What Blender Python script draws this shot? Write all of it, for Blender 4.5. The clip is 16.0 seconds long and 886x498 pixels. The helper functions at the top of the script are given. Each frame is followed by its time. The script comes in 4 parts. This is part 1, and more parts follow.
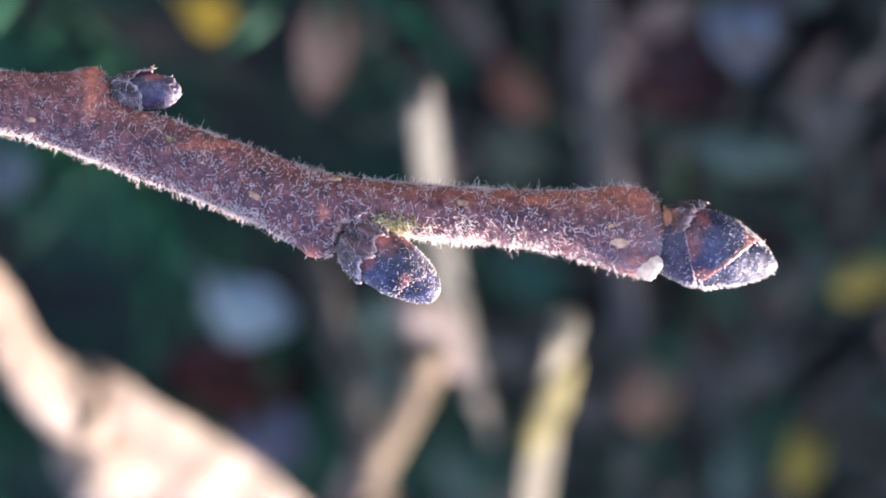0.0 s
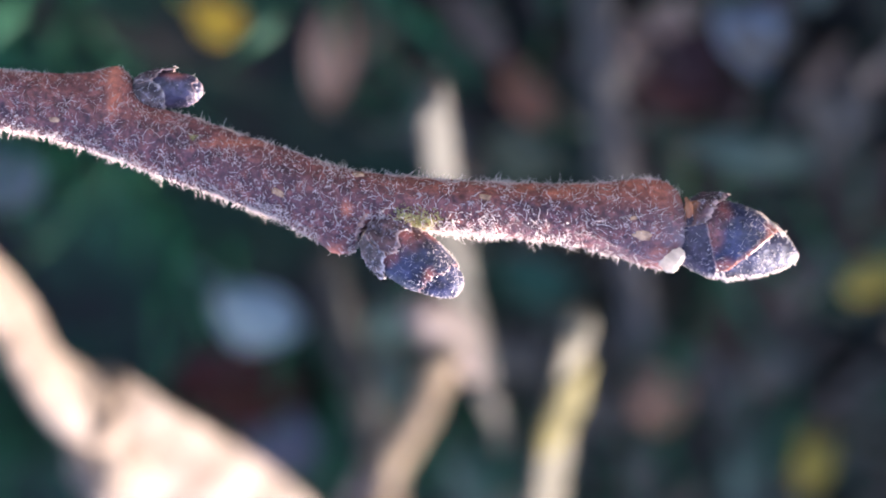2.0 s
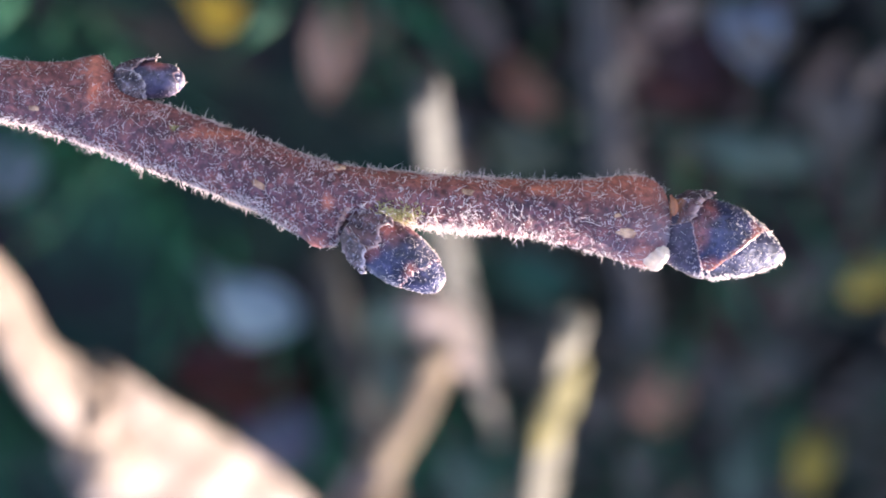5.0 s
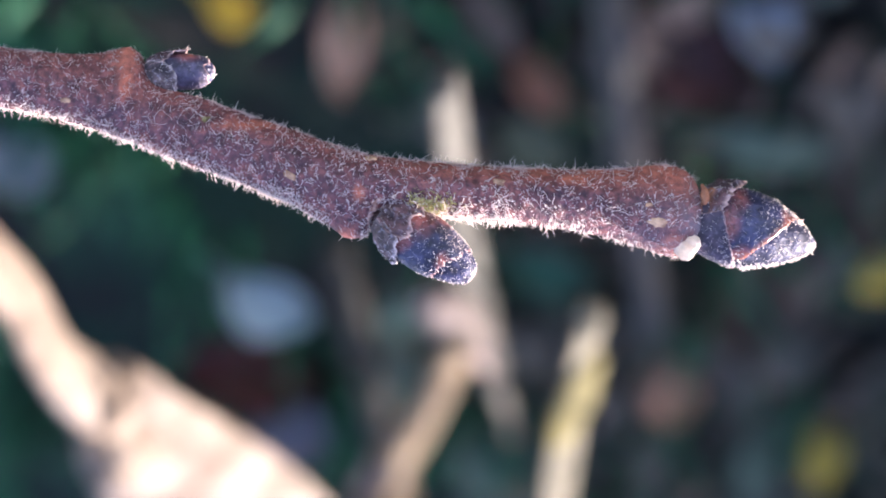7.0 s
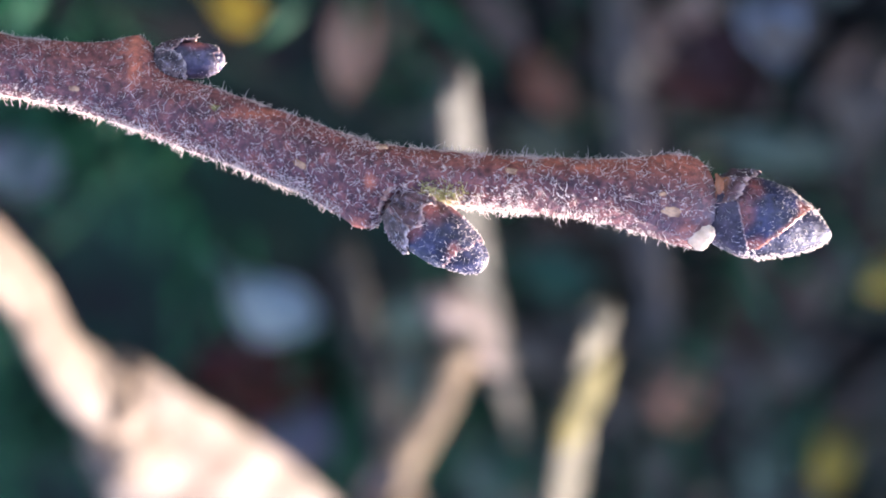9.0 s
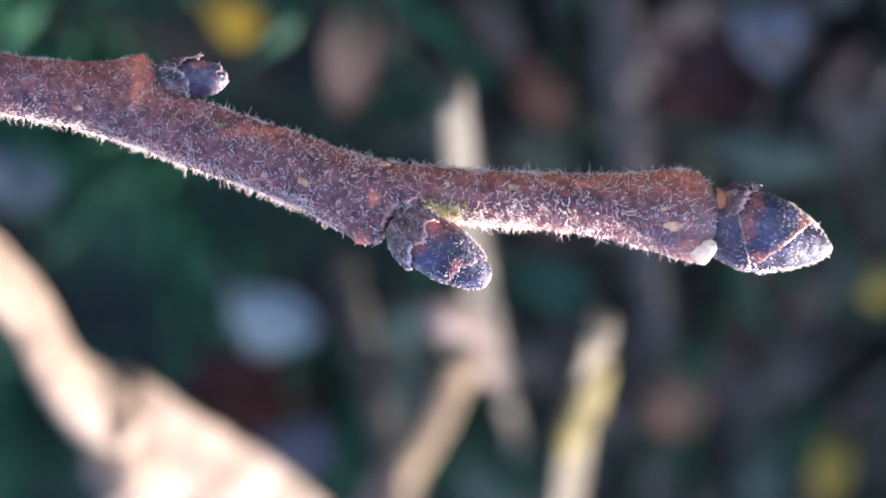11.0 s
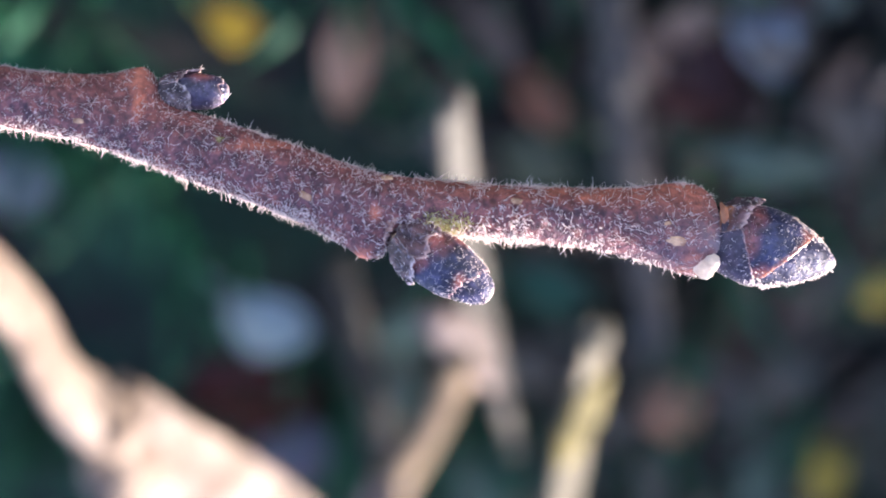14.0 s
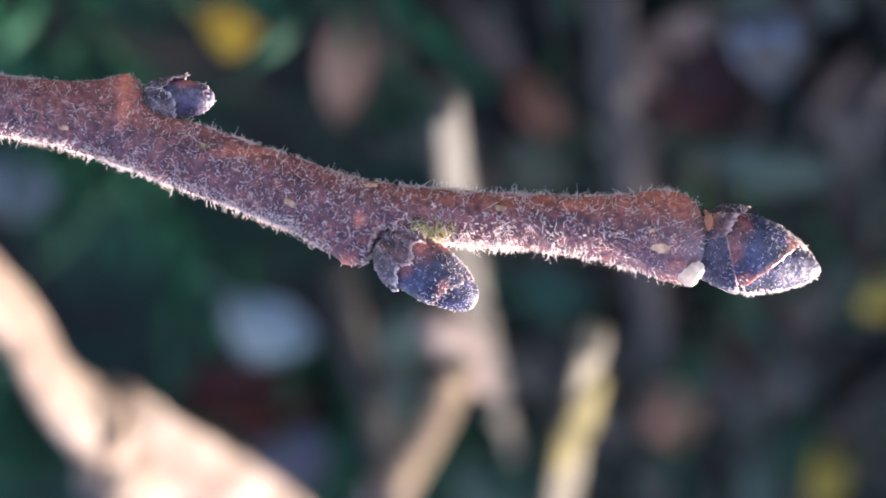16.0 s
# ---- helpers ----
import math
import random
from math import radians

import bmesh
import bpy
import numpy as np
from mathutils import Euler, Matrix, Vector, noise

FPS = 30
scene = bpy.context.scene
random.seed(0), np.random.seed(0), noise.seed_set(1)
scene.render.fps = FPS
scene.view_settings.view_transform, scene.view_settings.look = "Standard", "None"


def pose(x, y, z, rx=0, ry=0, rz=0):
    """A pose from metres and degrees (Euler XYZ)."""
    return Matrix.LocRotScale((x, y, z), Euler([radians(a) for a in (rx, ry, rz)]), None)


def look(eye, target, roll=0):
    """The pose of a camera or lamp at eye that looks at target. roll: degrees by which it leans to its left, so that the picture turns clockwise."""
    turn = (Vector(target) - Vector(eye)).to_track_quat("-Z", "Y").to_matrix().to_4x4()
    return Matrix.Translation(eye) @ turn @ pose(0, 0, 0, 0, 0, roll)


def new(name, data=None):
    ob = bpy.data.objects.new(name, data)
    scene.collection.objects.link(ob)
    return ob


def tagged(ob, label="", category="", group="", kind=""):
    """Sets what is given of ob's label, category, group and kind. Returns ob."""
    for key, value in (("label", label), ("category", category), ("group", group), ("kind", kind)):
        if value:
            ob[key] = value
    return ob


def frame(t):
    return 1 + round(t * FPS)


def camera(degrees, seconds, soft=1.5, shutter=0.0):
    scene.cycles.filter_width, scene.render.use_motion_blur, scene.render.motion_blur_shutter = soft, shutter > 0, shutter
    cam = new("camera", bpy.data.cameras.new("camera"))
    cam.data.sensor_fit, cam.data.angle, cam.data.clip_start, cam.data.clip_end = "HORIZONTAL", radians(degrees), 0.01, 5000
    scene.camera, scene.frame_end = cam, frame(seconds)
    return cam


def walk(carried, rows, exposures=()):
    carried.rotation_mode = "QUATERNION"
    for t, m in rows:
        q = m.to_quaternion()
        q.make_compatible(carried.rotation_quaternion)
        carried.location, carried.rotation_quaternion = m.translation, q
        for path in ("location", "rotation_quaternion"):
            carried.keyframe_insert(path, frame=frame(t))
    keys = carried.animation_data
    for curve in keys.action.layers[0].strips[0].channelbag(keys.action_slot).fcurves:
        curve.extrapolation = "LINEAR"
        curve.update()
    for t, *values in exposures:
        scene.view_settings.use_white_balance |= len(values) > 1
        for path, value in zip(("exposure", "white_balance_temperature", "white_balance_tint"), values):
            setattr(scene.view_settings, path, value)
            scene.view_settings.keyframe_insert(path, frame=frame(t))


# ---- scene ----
# A hairy elm twig with three buds, close up, over winter litter and grass, with a low sun ahead of the lens.
cam = camera(38.0, 16.0, soft=1.75)
cam.data.dof.use_dof = True
cam.data.dof.focus_distance = 0.0687
cam.data.dof.aperture_fstop = 17.0
cam.data.dof.aperture_blades = 0

PATH = [
    (0.0, -0.00116, -0.21407, 0.14832, -55.172, -0.206, 180.634),
    (0.5, -0.00052, -0.21411, 0.14848, -55.041, -0.375, 180.572),
    (1.0, -0.00019, -0.21387, 0.14879, -54.802, -0.632, 180.370),
    (1.5, -0.00007, -0.21395, 0.14877, -54.829, -0.726, 180.144),
    (2.0, -0.00010, -0.21385, 0.14908, -54.790, -0.707, 180.098),
    (2.5, -0.00033, -0.21349, 0.14928, -54.777, -0.651, 180.059),
    (3.0, -0.00037, -0.21343, 0.14917, -54.858, -0.514, 180.163),
    (3.5, -0.00024, -0.21323, 0.14910, -54.858, -0.413, 180.444),
    (4.0, -0.00171, -0.21321, 0.14880, -54.887, 0.028, 180.352),
    (6.5, -0.00028, -0.21338, 0.14862, -55.155, 0.013, 180.138),
    (7.0, -0.00000, -0.21298, 0.14913, -55.000, -0.000, 180.000),
    (7.5, -0.00019, -0.21258, 0.14928, -54.923, 0.129, 179.942),
    (8.0, -0.00021, -0.21253, 0.14909, -54.974, 0.242, 179.891),
    (8.5, -0.00005, -0.21222, 0.14917, -54.901, 0.300, 179.848),
    (9.0, 0.00035, -0.21196, 0.14941, -54.771, 0.136, 179.819),
    (11.5, 0.00072, -0.21252, 0.14917, -54.257, -0.295, 179.723),
    (12.0, -0.00039, -0.21258, 0.14898, -54.156, -0.098, 179.898),
    (12.5, -0.00084, -0.21253, 0.14879, -54.090, 0.045, 180.123),
    (13.0, -0.00047, -0.21258, 0.14851, -54.176, 0.092, 180.259),
    (13.5, 0.00047, -0.21258, 0.14850, -54.256, -0.116, 180.201),
    (14.0, 0.00114, -0.21261, 0.14848, -54.368, -0.365, 179.979),
    (14.5, 0.00150, -0.21273, 0.14862, -54.347, -0.600, 179.723),
    (15.0, 0.00118, -0.21281, 0.14864, -54.255, -0.579, 179.595),
    (15.5, 0.00037, -0.21267, 0.14853, -54.155, -0.363, 179.656),
    (16.0, 0.00003, -0.21275, 0.14839, -54.193, -0.143, 179.855),
]
walk(cam, [(t, pose(x, y, z, rx, ry, rz)) for t, x, y, z, rx, ry, rz in PATH], exposures=[(0.0, 2.82, 5950, 40), (14.8, 2.81, 5950, 40), (15.5, 2.76, 6010, 40), (16.0, 2.74, 6080, 41)])

# ---- light ----
SUN_TO = Vector((-0.88, 0.422, 0.254)).normalized()
world = bpy.data.worlds.new("sky")
scene.world = world
world.use_nodes = True
wn = world.node_tree.nodes
sky = wn.new("ShaderNodeTexSky")
sky.sky_type = "NISHITA"
sky.sun_disc = False
sky.sun_elevation = math.asin(SUN_TO.z)
sky.sun_rotation = math.atan2(SUN_TO.x, SUN_TO.y)
sky.altitude = 200
world.node_tree.links.new(sky.outputs["Color"], wn["Background"].inputs["Color"])
wn["Background"].inputs["Strength"].default_value = 0.10
sun_data = bpy.data.lights.new("sun", "SUN")
sun_data.energy = 4.2
sun_data.angle = radians(0.5)
sun_data.color = (1.0, 0.98, 0.74)
sun = new("sun", sun_data)
sun.matrix_world = look(SUN_TO * 5, (0, 0, 0))


# ---- materials ----
def material(name, rough=0.6, spec=0.3):
    m = bpy.data.materials.new(name)
    m.use_nodes = True
    b = m.node_tree.nodes["Principled BSDF"]
    b.inputs["Roughness"].default_value = rough
    b.inputs["Specular IOR Level"].default_value = spec
    return m, m.node_tree.nodes, m.node_tree.links, b


def noise_ramp(nodes, links, scale, stops, detail=4.0, vector="Object", stretch=(1, 1, 1), rough=0.6):
    co = nodes.new("ShaderNodeTexCoord")
    mp = nodes.new("ShaderNodeMapping")
    mp.inputs["Scale"].default_value = stretch
    links.new(co.outputs[vector], mp.inputs["Vector"])
    n = nodes.new("ShaderNodeTexNoise")
    n.inputs["Scale"].default_value = scale
    n.inputs["Detail"].default_value = detail
    n.inputs["Roughness"].default_value = rough
    links.new(mp.outputs["Vector"], n.inputs["Vector"])
    r = nodes.new("ShaderNodeValToRGB")
    e = r.color_ramp.elements
    e[0].position, e[0].color = stops[0][0], (*stops[0][1], 1)
    e[1].position, e[1].color = stops[-1][0], (*stops[-1][1], 1)
    for p, c in stops[1:-1]:
        k = e.new(p)
        k.color = (*c, 1)
    links.new(n.outputs["Fac"], r.inputs["Fac"])
    return n, r


def mix(nodes, links, fac, a, b, blend="MIX"):
    m = nodes.new("ShaderNodeMix")
    m.data_type, m.blend_type = "RGBA", blend
    for sock, v in ((m.inputs["Factor"], fac), (m.inputs[6], a), (m.inputs[7], b)):
        if isinstance(v, (int, float)):
            sock.default_value = v
        elif isinstance(v, tuple):
            sock.default_value = (*v, 1)
        else:
            links.new(v, sock)
    return m.outputs[2]


def bump(nodes, links, b, height, strength, distance):
    k = nodes.new("ShaderNodeBump")
    k.inputs["Strength"].default_value = strength
    k.inputs["Distance"].default_value = distance
    links.new(height, k.inputs["Height"])
    links.new(k.outputs["Normal"], b.inputs["Normal"])


def attribute(nodes, name):
    a = nodes.new("ShaderNodeAttribute")
    a.attribute_name = name
    return a.outputs["Fac"]


def make_bark():
    m, n, l, b = material("twig_bark", 0.5, 0.4)
    _, broad = noise_ramp(n, l, 420, [(0.3, (0.115, 0.050, 0.060)), (0.5, (0.215, 0.079, 0.076)), (0.7, (0.355, 0.122, 0.092))], stretch=(0.6, 1, 1))
    _, spots = noise_ramp(n, l, 1500, [(0.40, (0.20, 0.16, 0.22)), (0.56, (1.0, 1.0, 1.0))], detail=3)
    fine_n, fine = noise_ramp(n, l, 3800, [(0.36, (0.12, 0.10, 0.16)), (0.60, (1.0, 1.0, 1.0))], detail=4)
    # rusty bark colour, which also carries light painted along the upper edge
    col = mix(n, l, attribute(n, "rust_toplight"), broad.outputs["Color"], (0.76, 0.225, 0.115))
    col = mix(n, l, 0.62, col, spots.outputs["Color"], "MULTIPLY")
    col = mix(n, l, 0.74, col, fine.outputs["Color"], "MULTIPLY")
    clear = n.new("ShaderNodeMath")
    clear.operation = "MULTIPLY"
    clear.inputs[1].default_value = 0.5
    l.new(attribute(n, "rust_toplight"), clear.inputs[0])
    col = mix(n, l, clear.outputs[0], col, (0.52, 0.165, 0.095))
    col = mix(n, l, attribute(n, "grey"), col, (0.19, 0.16, 0.17))
    l.new(col, b.inputs["Base Color"])
    bump(n, l, b, fine_n.outputs["Fac"], 0.9, 0.00018)
    return m


def make_scale(name, dark, light, rim, fine_scale=2600, rough=0.42, flush=(0.30, 0.085, 0.060), frost=0.4, spec=0.5):
    """A bud scale: dark cuticle, flushed red-brown in places, with a paler, worn margin and a dusting of frost."""
    m, n, l, b = material(name, rough, spec)
    _, broad = noise_ramp(n, l, 700, [(0.35, dark), (0.68, light)])
    fine_n, fine = noise_ramp(n, l, fine_scale, [(0.37, (0.25, 0.25, 0.25)), (0.60, (1.2, 1.2, 1.2))])
    _, bloom = noise_ramp(n, l, 3600, [(0.58, (0, 0, 0)), (0.67, (frost, frost, frost))], detail=2)
    col = mix(n, l, attribute(n, "flush"), broad.outputs["Color"], flush)
    col = mix(n, l, attribute(n, "rim"), col, rim)
    col = mix(n, l, 0.75, col, fine.outputs["Color"], "MULTIPLY")
    col = mix(n, l, bloom.outputs["Color"], col, (0.52, 0.47, 0.52))
    l.new(col, b.inputs["Base Color"])
    bump(n, l, b, fine_n.outputs["Fac"], 0.8, 0.00016)
    return m


def make_thin(name, colour, through_colour, share=0.45, scale=60, rough=0.55, vary=0.5):
    """Thin plant tissue that lets some light through: hairs, grass, dead leaves."""
    m, n, l, b = material(name, rough, 0.25)
    dark = tuple(c * vary for c in colour)
    nn, r = noise_ramp(n, l, scale, [(0.3, dark), (0.7, colour)])
    l.new(r.outputs["Color"], b.inputs["Base Color"])
    tr = n.new("ShaderNodeBsdfTranslucent")
    tr.inputs["Color"].default_value = (*through_colour, 1)
    mx = n.new("ShaderNodeMixShader")
    mx.inputs["Fac"].default_value = share
    l.new(b.outputs["BSDF"], mx.inputs[1])
    l.new(tr.outputs["BSDF"], mx.inputs[2])
    l.new(mx.outputs["Shader"], n["Material Output"].inputs["Surface"])
    bump(n, l, b, nn.outputs["Fac"], 0.3, 0.0004)
    return m


def make_stuff(name, stops, scale, rough=0.8, spec=0.15, relief=0.5, depth=0.001, fine=None, stretch=(1, 1, 1)):
    m, n, l, b = material(name, rough, spec)
    nn, r = noise_ramp(n, l, scale, stops, detail=6, stretch=stretch)
    col = r.outputs["Color"]
    if fine:
        fn, fr = noise_ramp(n, l, fine, [(0.3, (0.55, 0.55, 0.55)), (0.7, (1, 1, 1))], stretch=stretch)
        col = mix(n, l, 0.7, col, fr.outputs["Color"], "MULTIPLY")
        nn = fn
    l.new(col, b.inputs["Base Color"])
    bump(n, l, b, nn.outputs["Fac"], relief, depth)
    return m


def make_straw(name, stops, scale, share=0.35):
    """A hollow dry stem: weathered fibres that let a little light through."""
    m = make_stuff(name, stops, scale, fine=900, relief=0.4, depth=0.0005, stretch=(1, 1, 1))
    n, l = m.node_tree.nodes, m.node_tree.links
    tr = n.new("ShaderNodeBsdfTranslucent")
    l.new(n["Principled BSDF"].inputs["Base Color"].links[0].from_socket, tr.inputs["Color"])
    mx = n.new("ShaderNodeMixShader")
    mx.inputs["Fac"].default_value = share
    l.new(n["Principled BSDF"].outputs["BSDF"], mx.inputs[1])
    l.new(tr.outputs["BSDF"], mx.inputs[2])
    l.new(mx.outputs["Shader"], n["Material Output"].inputs["Surface"])
    return m


BARK = make_bark()
HAIR = make_thin("silvery_hair", (0.93, 0.77, 0.70), (0.98, 0.95, 0.86), 0.42, 900, 0.45, 0.8)
SCALE_DARK = make_scale("bud_scale_dark", (0.012, 0.013, 0.030), (0.055, 0.056, 0.112), (0.42, 0.125, 0.055), 2600, 0.36, frost=0.12)
SCALE_NIGHT = make_scale("bud_scale_night", (0.012, 0.012, 0.028), (0.050, 0.050, 0.098), (0.20, 0.085, 0.075), 2400, 0.42, frost=0.15)
SCALE_PURPLE = make_scale("bud_scale_purple", (0.028, 0.020, 0.036), (0.105, 0.072, 0.092), (0.50, 0.30, 0.26), 1900, 0.6, frost=0.2)
SCALE_LILAC = make_scale("bud_scale_lilac", (0.034, 0.028, 0.052), (0.105, 0.082, 0.120), (0.22, 0.12, 0.11), 2300, 0.5, frost=0.12)
SCALE_BROWN = make_scale("bud_scale_brown", (0.030, 0.016, 0.020), (0.19, 0.090, 0.080), (0.62, 0.40, 0.33), 1500, 0.75, (0.48, 0.17, 0.055), frost=0.3)
SCALE_GREY = make_scale("bud_scale_grey", (0.022, 0.017, 0.020), (0.20, 0.135, 0.120), (0.60, 0.48, 0.43), 1500, 0.85, (0.34, 0.15, 0.11), frost=0.3)
SCALE_PALE = make_scale("bud_scale_tip", (0.03, 0.024, 0.045), (0.19, 0.145, 0.19), (0.46, 0.34, 0.32), 2600, 0.65)
SCALE_TIP = make_scale("bud_scale_frosted", (0.007, 0.008, 0.022), (0.044, 0.046, 0.098), (0.34, 0.25, 0.23), 1500, 0.55, frost=0.34, spec=0.3)
CORK = make_stuff("lenticel_cork", [(0.35, (0.20, 0.10, 0.06)), (0.62, (0.64, 0.40, 0.23))], 1900, relief=0.6, depth=0.0001)
LIP = make_stuff("cushion_lip", [(0.3, (0.16, 0.055, 0.03)), (0.7, (0.46, 0.20, 0.10))], 1500, relief=0.7, depth=0.0001)
SHOULDER = make_stuff("cushion_shoulder", [(0.3, (0.20, 0.10, 0.075)), (0.7, (0.60, 0.40, 0.32))], 1500, relief=0.7, depth=0.0001)
HAIR_GREEN = make_thin("algae_tinted_hair", (0.66, 0.60, 0.24), (0.80, 0.72, 0.30), 0.4, 900, 0.5, 0.6)
SCAR = make_thin("pale_scar", (0.86, 0.75, 0.62), (0.86, 0.76, 0.60), 0.35, 1500, 0.8, 0.45)
MOSS = make_stuff("green_algae", [(0.3, (0.16, 0.15, 0.04)), (0.7, (0.50, 0.45, 0.19))], 2500, relief=0.5, depth=0.0001)
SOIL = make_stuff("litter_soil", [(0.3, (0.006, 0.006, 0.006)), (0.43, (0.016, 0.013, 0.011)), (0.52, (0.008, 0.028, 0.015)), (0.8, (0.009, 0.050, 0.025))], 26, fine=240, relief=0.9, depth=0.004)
GRASS = make_thin("winter_grass", (0.016, 0.160, 0.068), (0.03, 0.15, 0.055), 0.3, 30, 0.55, 0.25)
GRASS_DULL = make_thin("dull_grass", (0.100, 0.100, 0.064), (0.065, 0.085, 0.055), 0.25, 40)
STRAW = make_straw("dry_straw", [(0.3, (0.100, 0.096, 0.078)), (0.7, (0.175, 0.168, 0.138))], 90, 0.4)
STRAW_DARK = make_stuff("dark_straw", [(0.3, (0.027, 0.026, 0.020)), (0.7, (0.058, 0.054, 0.040))], 90, fine=900, relief=0.4, depth=0.0005)
STRAW_TAN = make_straw("tan_straw", [(0.35, (0.13, 0.094, 0.058)), (0.65, (0.36, 0.28, 0.18))], 55, 0.4)
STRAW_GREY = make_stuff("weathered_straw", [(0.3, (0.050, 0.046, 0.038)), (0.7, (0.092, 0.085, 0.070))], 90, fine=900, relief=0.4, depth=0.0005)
STRAW_PALE = make_straw("pale_yellow_straw", [(0.3, (0.17, 0.155, 0.105)), (0.7, (0.27, 0.25, 0.178))], 90, 0.4)
STRAW_YELLOW = make_straw("yellow_sheath", [(0.35, (0.25, 0.225, 0.115)), (0.6, (0.31, 0.27, 0.085))], 60, 0.6)
BRANCH = make_stuff("pale_branch_bark", [(0.34, (0.092, 0.068, 0.047)), (0.5, (0.183, 0.143, 0.104)), (0.66, (0.29, 0.240, 0.188))], 95, fine=1200, relief=0.6, depth=0.0006)
COLLAR = make_stuff("collar_bark", [(0.34, (0.09, 0.062, 0.040)), (0.66, (0.19, 0.14, 0.09))], 120, fine=1200, relief=0.6, depth=0.0006)
LEAF_YELLOW = make_thin("yellow_leaf", (0.72, 0.46, 0.035), (0.6, 0.4, 0.03), 0.3, 70)
LEAF_OCHRE = make_thin("ochre_leaf", (0.68, 0.48, 0.07), (0.5, 0.34, 0.05), 0.3, 70)
LEAF_PINK = make_thin("tan_leaf", (0.52, 0.31, 0.19), (0.42, 0.23, 0.13), 0.3, 70)
HUSK = make_thin("dry_husk", (0.37, 0.295, 0.25), (0.36, 0.28, 0.235), 0.5, 120)
LEAF_RUST = make_thin("rusty_leaf", (0.62, 0.32, 0.19), (0.48, 0.24, 0.14), 0.3, 70)
# red-brown leaf, its colour darkened to carry the shadow below the silvery leaf
LEAF_SHADED = make_thin("shaded_red_leaf", (0.085, 0.020, 0.013), (0.06, 0.012, 0.008), 0.2, 70)
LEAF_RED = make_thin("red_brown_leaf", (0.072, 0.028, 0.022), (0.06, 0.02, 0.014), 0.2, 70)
LEAF_PALE = make_thin("silvery_leaf", (0.30, 0.385, 0.36), (0.24, 0.29, 0.27), 0.15, 50, 0.45, 0.75)
LEAF_MAUVE = make_thin("mauve_leaf", (0.17, 0.145, 0.105), (0.13, 0.105, 0.075), 0.2, 60)
LEAF_BROWN = make_thin("brown_leaf", (0.34, 0.15, 0.08), (0.2, 0.1, 0.06), 0.3, 60)
LEAF_ASH = make_thin("ash_grey_leaf", (0.24, 0.27, 0.28), (0.2, 0.22, 0.22), 0.2, 60)
LEAF_TEAL = make_thin("dark_green_leaf", (0.030, 0.115, 0.072), (0.025, 0.10, 0.06), 0.3, 60)
LEAF_OLIVE = make_thin("olive_leaf", (0.15, 0.17, 0.10), (0.12, 0.13, 0.07), 0.3, 60)
LEAF_LILAC = make_thin("lilac_leaf", (0.20, 0.18, 0.215), (0.15, 0.13, 0.15), 0.2, 60)
LEAF_GREEN = make_thin("grey_green_leaf", (0.215, 0.30, 0.205), (0.18, 0.24, 0.14), 0.3, 60)


# ---- mesh helpers; coordinates in millimetres ----
def mesh_of(name, verts, faces, mat, smooth=True, attrs=None):
    me = bpy.data.meshes.new(name)
    me.from_pydata([tuple(float(c) * 0.001 for c in v) for v in verts], [], faces)
    me.materials.append(mat)
    if smooth:
        me.polygons.foreach_set("use_smooth", [True] * len(me.polygons))
    for key, values in (attrs or {}).items():
        a = me.attributes.new(key, "FLOAT", "POINT")
        a.data.foreach_set("value", [float(v) for v in values])
    me.update()
    return me


def part(name, me, parent, label=""):
    ob = new(name, me)
    ob.parent = parent
    return tagged(ob, label=label) if label else ob


def smooth_path(points, count):
    """A Catmull-Rom line through the points, with as many columns as they have."""
    p = np.array(points, float)
    p = np.vstack([2 * p[0] - p[1], p, 2 * p[-1] - p[-2]])
    out = []
    for t in np.linspace(0, len(points) - 1 - 1e-6, count):
        i = int(t)
        f = t - i
        a, b, c, d = p[i : i + 4]
        out.append(0.5 * (2 * b + (c - a) * f + (2 * a - 5 * b + 4 * c - d) * f * f + (3 * b - a - 3 * c + d) * f**3))
    return np.array(out)


def rough_tube(points, rings, sides, wobble=0.06, freq=0.35, seed=0, flat=1.0, across=None):
    """A closed tube along rows of (x, y, z, radius): uneven, with capped ends."""
    path = smooth_path(points, rings)
    centre, radius = path[:, :3], path[:, 3]
    tang = np.gradient(centre, axis=0)
    tang /= np.linalg.norm(tang, axis=1)[:, None]
    side = np.cross(tang[0], (0.3, 0.2, 0.9)) if across is None else np.array(across)
    verts, faces = [], []
    for i in range(rings):
        side = side - tang[i] * side.dot(tang[i])
        side /= np.linalg.norm(side)
        other = np.cross(tang[i], side)
        for k in range(sides):
            a = 2 * math.pi * k / sides
            off = math.cos(a) * side + math.sin(a) * other * flat
            at = centre[i] + off * radius[i]
            w = noise.noise(Vector(at * freq) + Vector((seed * 7.3, seed, 0)))
            verts.append(centre[i] + off * radius[i] * (1 + wobble * w * 2))
    for i in range(rings - 1):
        for k in range(sides):
            j = (k + 1) % sides
            faces.append((i * sides + k, i * sides + j, (i + 1) * sides + j, (i + 1) * sides + k))
    verts += [centre[0], centre[-1]]
    for k in range(sides):
        j = (k + 1) % sides
        faces.append((len(verts) - 2, j, k))
        faces.append((len(verts) - 1, (rings - 1) * sides + k, (rings - 1) * sides + j))
    return verts, faces


